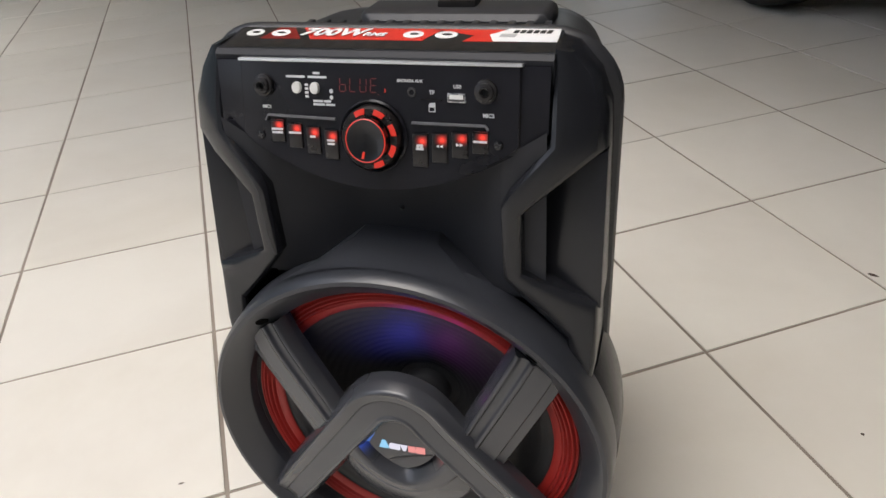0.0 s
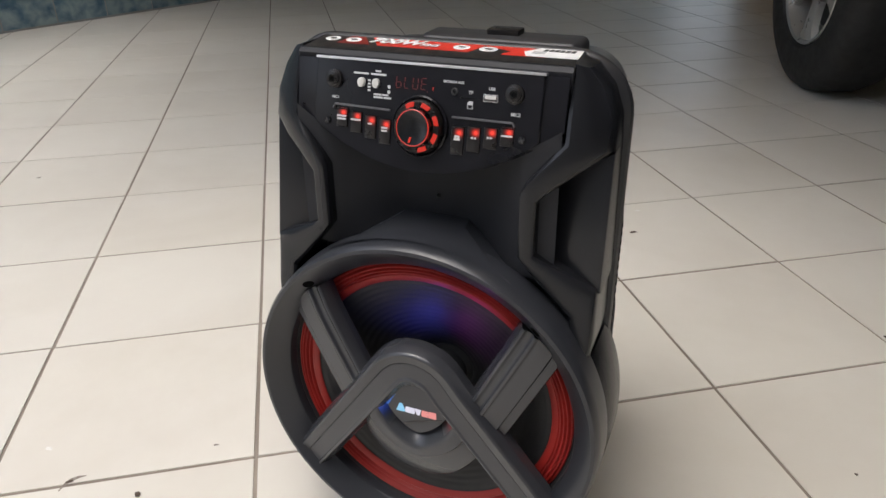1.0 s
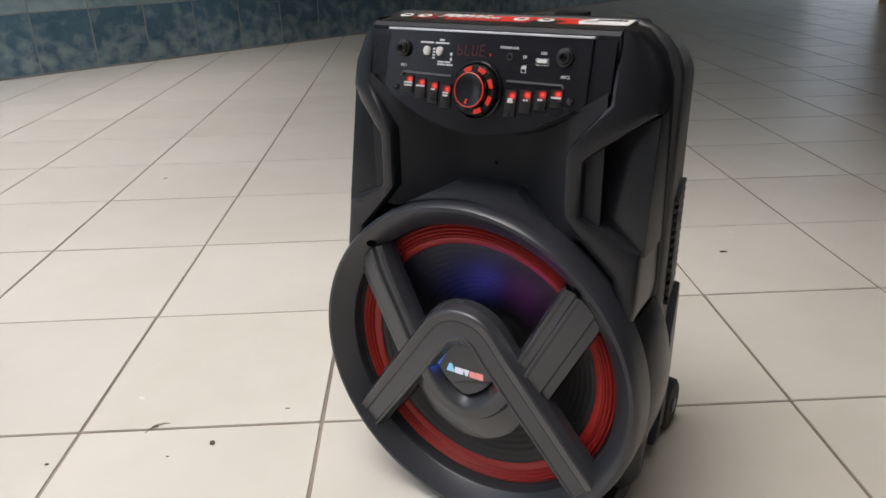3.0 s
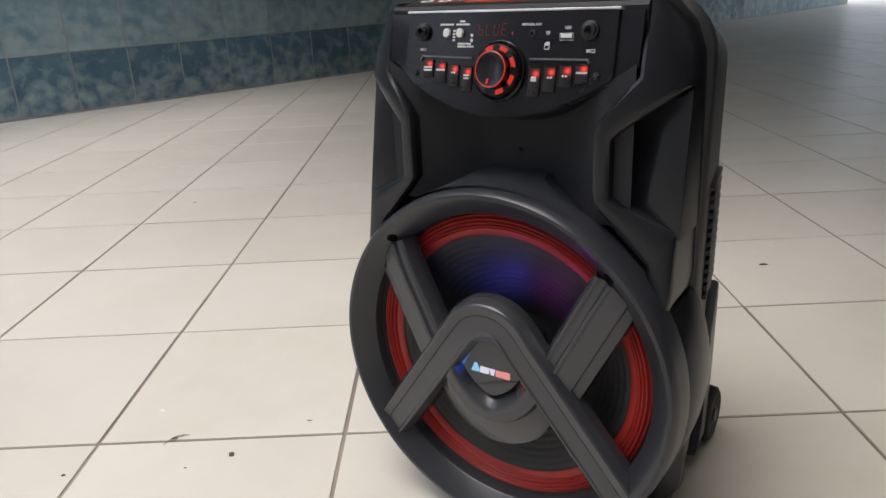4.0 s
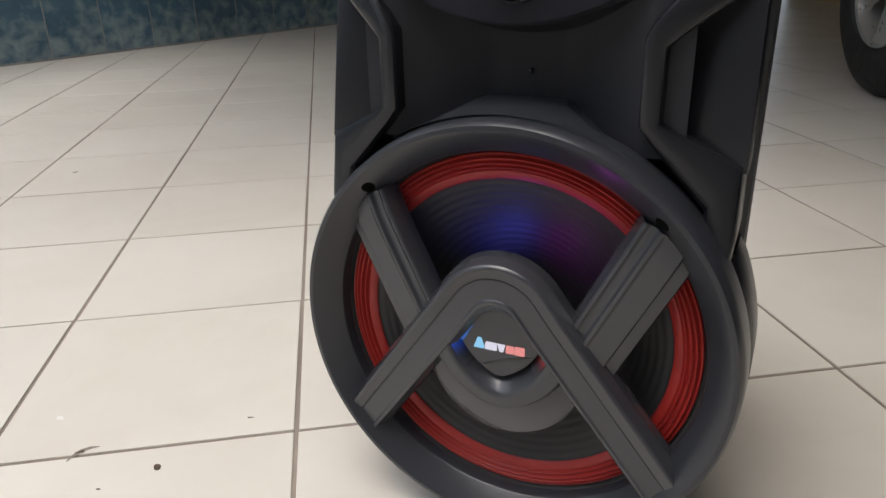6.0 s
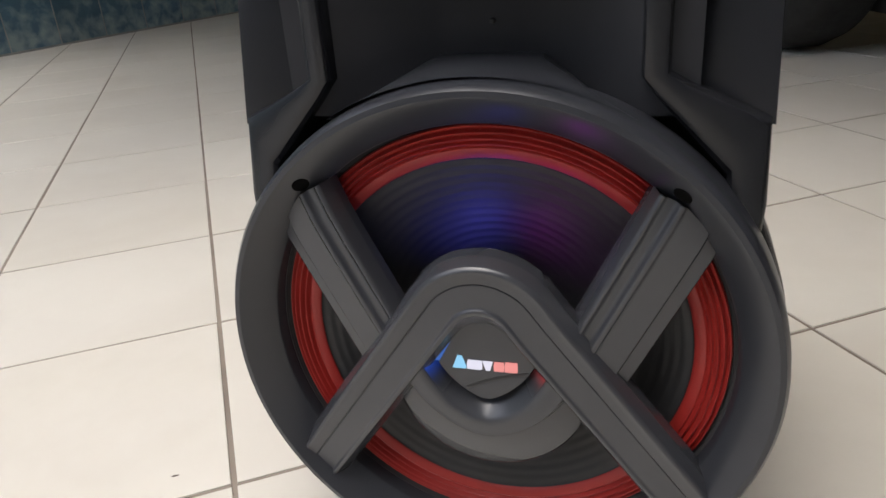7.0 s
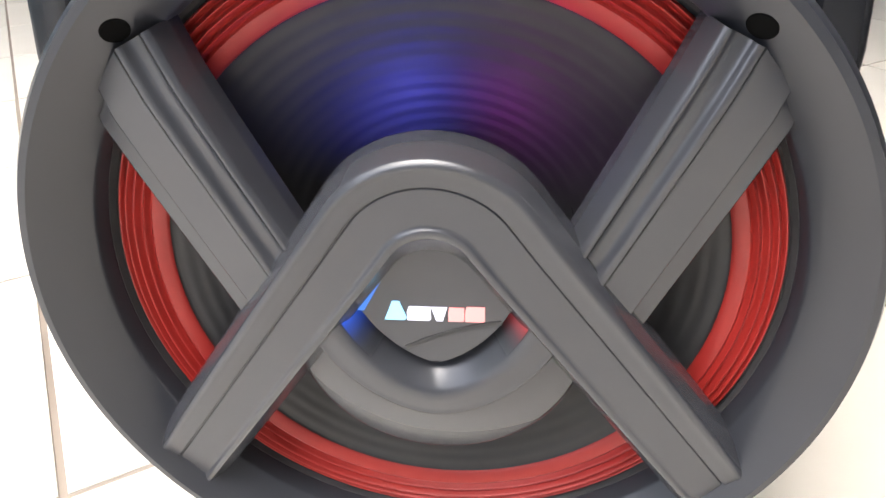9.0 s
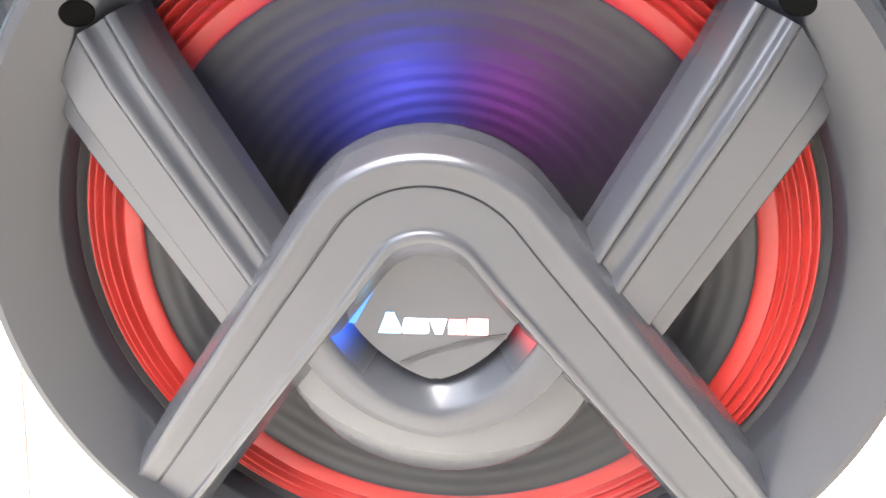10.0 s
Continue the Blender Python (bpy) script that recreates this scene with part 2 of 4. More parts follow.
def loft(rings):
    """Skins a row of closed outlines of equal count, both ends closed."""
    out = bmesh.new()
    rows = [[out.verts.new(p) for p in ring] for ring in rings]
    n = len(rows[0])
    for a, b in zip(rows, rows[1:]):
        for i in range(n):
            out.faces.new((a[i], a[(i + 1) % n], b[(i + 1) % n], b[i]))
    out.faces.new(rows[0])
    out.faces.new(rows[-1][::-1])
    return out


def rounded(hw, z0, z1, r, y, n=8, cx=0.0):
    """A rounded rectangle across x and z at depth y."""
    pts = []
    for sx, z, a in ((1, z1, 0), (-1, z1, 90), (-1, z0, 180), (1, z0, 270)):
        for i in range(n + 1):
            t = radians(a + 90 * i / n)
            pts.append((cx + sx * (hw - r) + r * math.cos(t), y, (z - r if z == z1 else z + r) + r * math.sin(t)))
    return pts


def lettering(words, size, material, name, parent, place, turn=(90, 0, 0), label="", thick=0.0002, stretch=1.0, slant=0.0, bold=0.0):
    curve = bpy.data.curves.new(name, "FONT")
    curve.body, curve.size, curve.align_x, curve.align_y, curve.extrude, curve.shear = words, size, "CENTER", "CENTER", thick, slant
    curve.offset, curve.resolution_u = bold, 3
    tmp = bpy.data.objects.new(name, curve)
    me = bpy.data.meshes.new_from_object(tmp)
    bpy.data.objects.remove(tmp)
    me.materials.append(material)
    me.transform(pose(*place, *turn) @ Matrix.Diagonal((stretch, 1, 1, 1)))
    return part(name, me, material, parent, label)


def filleted(points, n=5):
    """Rounds the corners of an open line of (a, b, radius)."""
    out = [tuple(points[0][:2])]
    for p, c, q in zip(points, points[1:], points[2:]):
        corner, r = Vector(c[:2]), c[2]
        u, v = (Vector(p[:2]) - corner), (Vector(q[:2]) - corner)
        cut = min(r, u.length * 0.45, v.length * 0.45)
        a, b = corner + u.normalized() * cut, corner + v.normalized() * cut
        for i in range(n + 1):
            t = i / n
            out.append(tuple(a * (1 - t) ** 2 + corner * 2 * t * (1 - t) + b * t * t))
    out.append(tuple(points[-1][:2]))
    return out


def ellipse(cx, cz, a, b, n=20):
    return [(cx + a * math.cos(2 * math.pi * i / n), cz + b * math.sin(2 * math.pi * i / n)) for i in range(n)]


# ---- the place ----
TILE, GAP = 0.33, 0.0050
# Out of view: slabs sized to shade the far and right floor.
ceiling = tagged(new("ceiling", finish("ceiling", block(0.85, 6, -6, 0.8, 2.55, 2.75, bm=block(-0.8, 7.5, 0.8, 9.0, 2.55, 2.75)), BOUNCE_OCHRE)), "unseen ochre ceiling placed to shade the far and right floor", "ceiling", kind="structure")
# Added wall: its length limits the light coming in from the right.
shade_wall_east = tagged(new("shade_wall_east", finish("shade_wall_east", block(4.6, 4.8, -6, 5.7, 0, 2.75), BOUNCE_OCHRE)), "plain ochre wall added to block light from the right", "wall", kind="structure")
# Added out of view: its height and grey set the speaker's front light.
shade_wall_south = tagged(new("shade_wall_south", finish("shade_wall_south", block(-6, 9, -2.6, -2.4, 0, 4.2), FILL_GREY)), "unseen pale grey wall added to set the light on the speaker front", "wall", kind="structure")

WALL_AT, WALL_TURN = Vector((-0.8, 3.67, 0)), 42
WALL_PITCH, WALL_ROW = 0.2945, 0.304
wall = tagged(new("wall_north", finish("wall_north", block(-7.0, 9.6, 0.0006, 0.2, 0, 2.75), WALL_GROUT)), "wall clad in marbled blue glazed tiles with pale grout", "wall", kind="structure")
wall.matrix_basis = Matrix.Translation(WALL_AT) @ pose(0, 0, 0, 0, 0, WALL_TURN)

# ---- the loudspeaker ----
speaker = thing("party_speaker", "black portable party speaker with red woofer surround, standing on cream tiles", "speaker",
                Matrix.Translation((0.5338, -0.1568, 0)) @ pose(0, 0, 0, 0, 0, -34.5) @ Matrix.Scale(0.9955, 4))
RING_Z = 0.195

# cabinet: flange bead, then a shell that narrows to the back
stations = [(0.0565, 0.160, 0.024, 0.534, 0.045), (0.0585, 0.165, 0.022, 0.540, 0.049), (0.061, 0.1700, 0.018, 0.5435, 0.053), (0.066, 0.1718, 0.017, 0.5450, 0.054),
            (0.071, 0.1700, 0.018, 0.5435, 0.053), (0.074, 0.166, 0.022, 0.536, 0.050), (0.085, 0.166, 0.024, 0.524, 0.050), (0.110, 0.163, 0.026, 0.523, 0.050),
            (0.200, 0.147, 0.036, 0.520, 0.052), (0.232, 0.140, 0.044, 0.514, 0.046), (0.246, 0.130, 0.056, 0.505, 0.040)]
part("cabinet", loft([rounded(hw, z0, z1, r, y) for y, hw, z0, z1, r in stations]), CABINET, speaker, "black grained plastic cabinet", 40)

# baffle behind the front mouldings
part("baffle", loft([rounded(0.158, 0.03, 0.530, 0.050, y) for y in (0.054, 0.060)]), RECESS, speaker)


def cheek(side):
    """A moulded bar: from the top corner in to the horn, down past the handle hollow and out to the foot."""
    inner = [(0.127, 0.541), (0.127, 0.526), (0.127, 0.502), (0.127, 0.480), (0.117, 0.468), (0.099, 0.446), (0.094, 0.436), (0.094, 0.376), (0.102, 0.365), (0.128, 0.335), (0.143, 0.318), (0.145, 0.290), (0.146, 0.262)]
    outer = [(0.140, 0.537), (0.156, 0.519), (0.1645, 0.496), (0.166, 0.471), (0.147, 0.4575), (0.119, 0.437), (0.110, 0.429), (0.110, 0.378), (0.121, 0.3715), (0.149, 0.3585), (0.166, 0.351), (0.167, 0.300), (0.163, 0.262)]
    rings = []
    for (xi, zi), (xo, zo) in zip(inner, outer):
        ring = []
        for f, back in ((0, 0.060), (0, 0.008), (0.04, 0.0035), (0.12, 0.0010), (0.24, 0), (0.5, 0), (0.76, 0), (0.88, 0.0010), (0.96, 0.0035), (1, 0.008), (1, 0.060)):
            x, z = xi + (xo - xi) * f, zi + (zo - zi) * f
            bow = max(0.0, (x - 0.094) / 0.072) ** 1.6
            y = -0.013 + 0.019 * bow + 0.17 * (z - 0.385) * bow + 0.02 * max(0.0, (z - 0.49) / 0.05)
            ring.append((side * x, min(y + back, 0.0575) if back < 0.05 else back, z))
        rings.append(ring)
    return loft(rings)


def grip(side):
    pts = [(0.116, 0.438), (0.145, 0.456), (0.166, 0.470), (0.168, 0.345), (0.145, 0.350), (0.116, 0.368)]
    bm = prism([(side * x, z) for x, z in pts][::side], 0.006, 0.062, 0.003, 2)
    for v in bm.verts:
        if v.co.y < 0.05:
            v.co.y += 0.17 * (v.co.z - 0.36) + 0.006 * (0.168 - abs(v.co.x)) / 0.052
    return bm


for side in (1, -1):
    part("side_handle", cheek(side), SHELL, speaker, "moulded charcoal plastic side handle")
    part("grip_panel", grip(side), SHELL, speaker)

# horn: a shallow flared mouth between the handles
bm = bmesh.new()
NX, NZ = 36, 18
rows = []
for j in range(NZ + 1):
    row = []
    for i in range(NX + 1):
        x = -0.126 + 0.252 * i / NX
        z = 0.352 + (0.0935 + 0.046 * (x / 0.127) ** 2) * j / NZ
        flare = max(0.0, (abs(x) - 0.030) / 0.066)
        y = 0.034 - 0.034 * min(1.0, flare) ** 1.3
        row.append(bm.verts.new((x, y, z)))
    rows.append(row)
for a, b in zip(rows, rows[1:]):
    for i in range(NX):
        bm.faces.new((a[i], a[i + 1], b[i + 1], b[i]))
part("horn", bm, HORN, speaker, "flared black horn mouth", 60)
part("horn_pin", revolve([(0.0, 0.0295), (0.0012, 0.0295), (0.0020, 0.033)], 0.002, 0.404, 16), RECESS, speaker)

# shelf from the woofer ring up to the horn throat
bm = bmesh.new()
low, mid, back, under = [], [], [], []
for i in range(25):
    k = -1 + 2 * i / 24
    a = radians(90 - 30 * k)
    x0, z0 = 0.1872 * math.cos(a), RING_Z - 0.0015 + 0.1872 * math.sin(a)
    x1, z1 = 0.0365 * k, 0.3850 - 0.0015 * k * k
    low.append(bm.verts.new((x0, -0.024, z0)))
    # the flanks draw in quickly, then run straight up to the throat
    mid.append(bm.verts.new((x0 * 0.45 + x1 * 0.55, -0.004, z0 * 0.5 + z1 * 0.5 + 0.0010)))
    back.append(bm.verts.new((x1, 0.014, z1)))
    under.append(bm.verts.new((x1 * 0.9, 0.036, 0.384)))
for a, b in ((low, mid), (mid, back), (back, under)):
    for i in range(24):
        bm.faces.new((a[i], a[i + 1], b[i + 1], b[i]))
for e, sx in ((0, -1), (24, 1)):
    foot = bm.verts.new((sx * 0.082, 0.034, 0.345))
    bm.faces.new((low[e], mid[e], foot))
    bm.faces.new((mid[e], back[e], under[e], foot))
bevelled(bm, [e for e in bm.edges if len(e.link_faces) == 2 and e.calc_face_angle(0) > 0.5], 0.004, 3)
part("horn_shelf", bm, RING, speaker, "sloped plastic lip between woofer and horn", 30)

# top strip with sticker
part("top_strip", loft([[(x, 0.020, 0.500), (x, 0.0150, 0.5350), (x, 0.0185, 0.5382), (x, 0.034, 0.5395), (x, 0.062, 0.5425), (x, 0.064, 0.500)] for x in (-0.128, 0.128)]), HORN, speaker)


def on_strip(points, lift, thick=0.0003):
    """A flat outline in x and y laid on the top strip."""
    bm2 = bmesh.new()
    rise = lambda y: 0.5397 + (y - 0.034) * 0.107
    top = [bm2.verts.new((x, y, rise(y) + lift)) for x, y in points]
    bot = [bm2.verts.new((x, y, rise(y) + lift - thick)) for x, y in points]
    bm2.faces.new(top)
    bm2.faces.new(bot[::-1])
    n2 = len(points)
    for i in range(n2):
        bm2.faces.new((top[i], bot[i], bot[(i + 1) % n2], top[(i + 1) % n2]))
    return bm2


sticker = part("sticker", on_strip([(-0.124, 0.0215), (0.127, 0.0215), (0.127, 0.058), (-0.124, 0.058)], 0.0005), INK, speaker, "black and red printed sticker with white icons")
part("red_field", on_strip([(-0.058, 0.0365), (0.030, 0.0365), (0.040, 0.0575), (-0.072, 0.0575)], 0.0008), STICKER_RED, sticker)
part("red_field", on_strip([(0.060, 0.0365), (0.100, 0.0365), (0.108, 0.0575), (0.034, 0.0575), (0.066, 0.047)], 0.0008), STICKER_RED, sticker)
part("red_field", on_strip([(-0.100, 0.0365), (-0.066, 0.0365), (-0.080, 0.0575), (-0.094, 0.0575)], 0.0008), surface("dark red sticker", (0.16, 0.012, 0.010), (0.24, 0.018, 0.014), (0.3, 0.4), bump=0), sticker)
for cx, a in ((-0.109, 0.0075), (-0.087, 0.0078), (0.0205, 0.0078), (0.0455, 0.0085)):
    part("icon", on_strip(ellipse(cx, 0.0465, a, 0.0062), 0.0012), STICKER_WHITE, sticker)
    part("mark", on_strip(ellipse(cx + 0.0006, 0.0465, a * 0.45, 0.0016, 8), 0.0016), INK, sticker)
part("white_label", on_strip([(0.082, 0.036), (0.1265, 0.036), (0.1265, 0.0585), (0.090, 0.0585), (0.0775, 0.047)], 0.0013), STICKER_WHITE, sticker, "white paper label")
for i in range(6):
    x = 0.0935 + 0.0047 * i
    part("logo_bar", on_strip([(x, 0.050), (x + 0.0034, 0.050), (x + 0.0042, 0.0552), (x + 0.0010, 0.0552)], 0.0017), INK, sticker)
part("logo_bar", on_strip([(0.085, 0.043), (0.096, 0.043), (0.097, 0.048), (0.086, 0.048)], 0.0017), surface("grey ink", (0.4, 0.4, 0.4), (0.5, 0.5, 0.5), bump=0), sticker)
lettering("700W", 0.0175, STICKER_WHITE, "lettering", sticker, (-0.044, 0.0470, 0.5427), (6.1, 0, 0), "white italic lettering", stretch=1.15, slant=0.25, bold=0.0007)
lettering("RMS", 0.0085, STICKER_WHITE, "lettering", sticker, (-0.0095, 0.0440, 0.5424), (6.1, 0, 0), stretch=1.1, slant=0.25, bold=0.0003)

# control panel, leaning back
LEAN = Matrix.Translation((0, -0.001, 0.4745)) @ pose(0, 0, 0, -12) @ Matrix.Translation((0, 0, -0.478))
curve_z = lambda x: 0.4455 + 0.048 * (x / 0.127) ** 2
edge = [(x / 24 * 0.111, curve_z(x / 24 * 0.111)) for x in range(-24, 25)]
panel = part("control_panel", prism([(-0.108, 0.538)] + edge + [(0.111, 0.538)], -0.002, 0.04, 0.0025, 3), PANEL, speaker, "glossy black control panel with lit buttons")
edge2 = [(x / 24 * 0.1268, curve_z(x / 24 * 0.1268) - 0.0012) for x in range(-24, 25)]
part("panel_lip", prism([(-0.1268, 0.537)] + edge2 + [(0.1268, 0.537)], 0.0015, 0.045, 0.0015), PANEL, speaker).matrix_basis = LEAN.copy()
# A pale strip draws the sky's highlight along the glossy panel edge.
part("edge_highlight", block(-0.109, 0.112, -0.0030, 0.004, 0.5366, 0.5388, 0.0007), surface("pale edge highlight", (0.70, 0.70, 0.73), (0.80, 0.80, 0.82), (0.35, 0.45), 0.85, bump=0), panel, "pale strip drawn as the highlight on the panel edge")
PF = -0.002
panel.matrix_basis = LEAN @ Matrix.Diagonal((0.967, 1, 1, 1))


def jack(cx, cz, r=0.0080):
    j = part("jack_socket", revolve([(r * 1.05, PF + 0.001), (r, PF - 0.003), (r * 0.78, PF - 0.0035), (r * 0.74, PF - 0.0055), (r * 0.46, PF - 0.006), (r * 0.40, PF - 0.005), (r * 0.38, PF + 0.004), (0, PF + 0.004)], cx, cz, 28), BUTTON, panel, "black threaded jack socket")
    part("socket_hole", revolve([(r * 0.40, PF - 0.0058), (r * 0.36, PF - 0.0064), (r * 0.36, PF - 0.002), (0, PF - 0.002)], cx, cz, 20), RECESS, panel)


jack(-0.0885, 0.5195)
jack(0.0865, 0.5200)


def screw(cx, cz, r=0.0036):
    part("screw", revolve([(r, PF), (r * 0.9, PF - 0.0012), (r * 0.5, PF - 0.0016), (0, PF - 0.0017)], cx, cz, 16), DARK_METAL, panel)
    for t in (0.4, 0.4 + math.pi / 2):
        part("screw_slot", prism([(cx + r * 0.7 * math.cos(t + s) , cz + r * 0.7 * math.sin(t + s)) for s in (-0.2, 0.2, math.pi - 0.2, math.pi + 0.2)], PF - 0.0019, PF), RECESS, panel)


screw(0.096, 0.4835)
screw(-0.095, 0.482)

# printed words; what cannot be read is a row of bars
for words, cx, cz, size in (("MIC1", -0.0875, 0.5035, 0.0034), ("MIC2", 0.0885, 0.5035, 0.0038), ("USB", 0.0655, 0.5225, 0.0034), ("TF", 0.0465, 0.5180, 0.0038), ("ENTRADA AUX", 0.0300, 0.5255, 0.0028)):
    lettering(words, size, PRINT, "printed_word", panel, (cx, PF - 0.0003, cz), bold=0.0001)


def bars(cx, cz, widths, h=0.0016, gap=0.0008):
    x = cx - (sum(widths) + gap * (len(widths) - 1)) / 2
    for w in widths:
        part("printed_bar", block(x, x + w, PF - 0.0003, PF + 0.001, cz - h / 2, cz + h / 2), PRINT, panel)
        x += w + gap


bars(-0.0615, 0.5262, (0.0155,))
bars(-0.0435, 0.5262, (0.0155,))
bars(-0.0440, 0.5290, (0.0055,))
bars(-0.0405, 0.5090, (0.008, 0.006))
bars(-0.0390, 0.5066, (0.0095, 0.0075))
for k in range(4):
    bars(-0.0528, 0.5205 - 0.0028 * k, (0.0028,), 0.0016)
for cx in (-0.0602, -0.0453):
    part("switch_cap", prism(ellipse(cx, 0.5185, 0.0036, 0.0042), PF - 0.0035, PF, 0.001), WHITE, panel, "white slide switch cap")
for cz in (0.5165, 0.5120):
    part("indicator", prism(ellipse(-0.0325, cz, 0.0014, 0.0016, 12), PF - 0.0006, PF), PRINT, panel)

# seven-bar display: b L U E
SEG = {"a": (0, 1, 1), "b": (1, 0.5, 0), "c": (1, -0.5, 0), "d": (0, -1, 1), "e": (-1, -0.5, 0), "f": (-1, 0.5, 0), "g": (0, 0, 1)}
for k, segs in enumerate(("cdefg", "def", "bcdef", "adefg")):
    for s in segs:
        sx, sz, flat = SEG[s]
        cx, cz = -0.0230 + 0.0082 * k + sx * 0.0024 + sz * 0.0004, 0.5215 + sz * 0.0048
        w, h = (0.0019, 0.0003) if flat else (0.0003, 0.0019)
        part("display_segment", block(cx - w, cx + w, PF - 0.0002, PF + 0.001, cz - h, cz + h), DIGIT, panel)
part("display_segment", block(0.0050, 0.0055, PF - 0.0002, PF + 0.001, 0.5148, 0.5158), DIGIT, panel)

# sockets
part("aux_socket", revolve([(0.0034, PF), (0.0030, PF - 0.0012), (0.0020, PF - 0.0013), (0.0018, PF + 0.002), (0, PF + 0.002)], 0.0312, 0.5178, 20), RECESS, panel)
part("usb_socket", block(0.0583, 0.0718, PF - 0.0012, PF + 0.001, 0.5118, 0.5182, 0.0006), CHROME, panel, "nickel usb socket")
part("socket_hole", block(0.0592, 0.0709, PF - 0.0015, PF, 0.5127, 0.5173), RECESS, panel)
part("socket_tongue", block(0.0600, 0.0702, PF - 0.0018, PF, 0.5142, 0.5172), WHITE, panel)
part("card_slot", block(0.0375, 0.0545, PF - 0.0005, PF, 0.5128, 0.5136), DARK_METAL, panel)
part("card_mark", prism([(0.0440, 0.5045), (0.0490, 0.5045), (0.0490, 0.5110), (0.0455, 0.5110), (0.0440, 0.5096)], PF - 0.0003, PF), PRINT, panel)
part("card_mark", prism([(0.0447, 0.5052), (0.0483, 0.5052), (0.0483, 0.5078), (0.0447, 0.5078)], PF - 0.0006, PF), PANEL, panel)
part("status_light", block(0.0103, 0.0110, PF - 0.0006, PF, 0.5170, 0.5195), RED_LIGHT, panel, "red status light")

# raised rails over the buttons
part("button_rail", sweep([(-0.0890, 0.4935), (-0.0870, 0.4975), (-0.0300, 0.4965)], [(0.0009, PF), (0.0007, PF - 0.0022), (-0.0007, PF - 0.0022), (-0.0009, PF)]), RAIL, panel)
part("button_rail", sweep([(0.0310, 0.4965), (0.0865, 0.4965), (0.0885, 0.4935)], [(0.0009, PF), (0.0007, PF - 0.0022), (-0.0007, PF - 0.0022), (-0.0009, PF)]), RAIL, panel)


def key(cx, top, low, w, words, lit):
    part("button", prism([(cx - w, top), (cx + w, top), (cx + w, low), (cx - w, low)], PF - 0.0016, PF + 0.001, 0.0008, 2), BUTTON, panel, "black push button")
    part("button_edge", block(cx - w * 0.9, cx + w * 0.9, PF - 0.0021, PF - 0.0006, top - 0.0004, top + 0.0004), DARK_METAL, panel)
    part("button_light", prism([(cx - w * 0.85, lit + 0.0050), (cx + w * 0.92, lit + 0.0050), (cx + w * 0.92, lit - 0.0060), (cx - w * 0.85, lit - 0.0060)], PF - 0.0019, PF - 0.001), BUTTON_GLOW, panel, "red backlight")
    for k, wd in enumerate(words):
        part("printed_bar", block(cx - w * wd, cx + w * wd, PF - 0.0022, PF - 0.001, lit - 0.0030 - 0.0026 * k, lit - 0.0014 - 0.0026 * k), PRINT, panel)


for i, words in enumerate(((0.85, 0.8), (0.9,), (0.4,), (0.55, 0.5))):
    cx = -0.0795 + 0.0150 * i
    key(cx, 0.4935 - 0.0016 * i, 0.4775 - 0.0042 * i + 0.0006 * i * i * 0.3, 0.0058, words, 0.4895 - 0.0022 * i)
for i, words in enumerate(((0.4, 0.5), (), (), (0.85,))):
    cx = 0.0372 + 0.0152 * i
    key(cx, 0.4895 + 0.0008 * i, 0.4650 + 0.0040 * i, 0.0060, words, 0.4830 + 0.0016 * i)
for cx, flip, cz in ((0.0372, 1, 0.4795), (0.0524, -1, 0.4810), (0.0676, 1, 0.4826)):
    for d in (-0.0014, 0.0014):
        part("arrow_mark", prism([(cx + d - flip * 0.0012, cz - 0.0013), (cx + d + flip * 0.0013, cz), (cx + d - flip * 0.0012, cz + 0.0013)], PF - 0.0023, PF - 0.001), PRINT, panel)

# volume knob with lit windows
KX, KZ = 0.0010, 0.4855
part("knob_collar", revolve([(0.0270, PF + 0.002), (0.0268, PF - 0.003), (0.0255, PF - 0.0045), (0.0238, PF - 0.003), (0.0236, PF + 0.001)], KX, KZ, 64), PANEL, panel)
part("knob_ring", revolve([(0.0234, PF), (0.0230, PF - 0.008), (0.0215, PF - 0.0105), (0.0165, PF - 0.0105), (0.0160, PF - 0.008), (0.0160, PF)], KX, KZ, 64), BUTTON, panel)
for k in range(8):
    a0 = radians(45 * k + 8)
    arc = [(KX + r * math.cos(a0 + radians(t)), KZ + r * math.sin(a0 + radians(t))) for r, seq in ((0.0216, range(0, 27, 4)), (0.0176, range(26, -1, -4))) for t in seq]
    part("knob_window", prism(arc, PF - 0.0112, PF - 0.009, 0.0003), RED_DIM if k in (0, 1, 2, 6, 7) else BUTTON, panel, "red lit window round the knob" if k in (0, 1, 2, 6, 7) else "")
part("knob_light", revolve([(0.0158, PF - 0.012), (0.0157, PF - 0.0182), (0.0150, PF - 0.0187), (0.0146, PF - 0.0165)], KX, KZ, 64), RED_LIGHT, panel, "glowing red ring")
part("knob_cap", revolve([(0.0164, PF), (0.0162, PF - 0.0178), (0.0150, PF - 0.0182), (0.0140, PF - 0.0178), (0.0040, PF - 0.0172), (0, PF - 0.0172)], KX, KZ, 64), DARK_METAL, panel, "spun dark metal knob cap")
part("knob_pointer", prism([(KX - 0.0036, KZ - 0.0128), (KX - 0.0018, KZ - 0.0128), (KX - 0.0008, KZ - 0.0080), (KX - 0.0022, KZ - 0.0080)], PF - 0.0186, PF - 0.016), RED_LIGHT, panel)

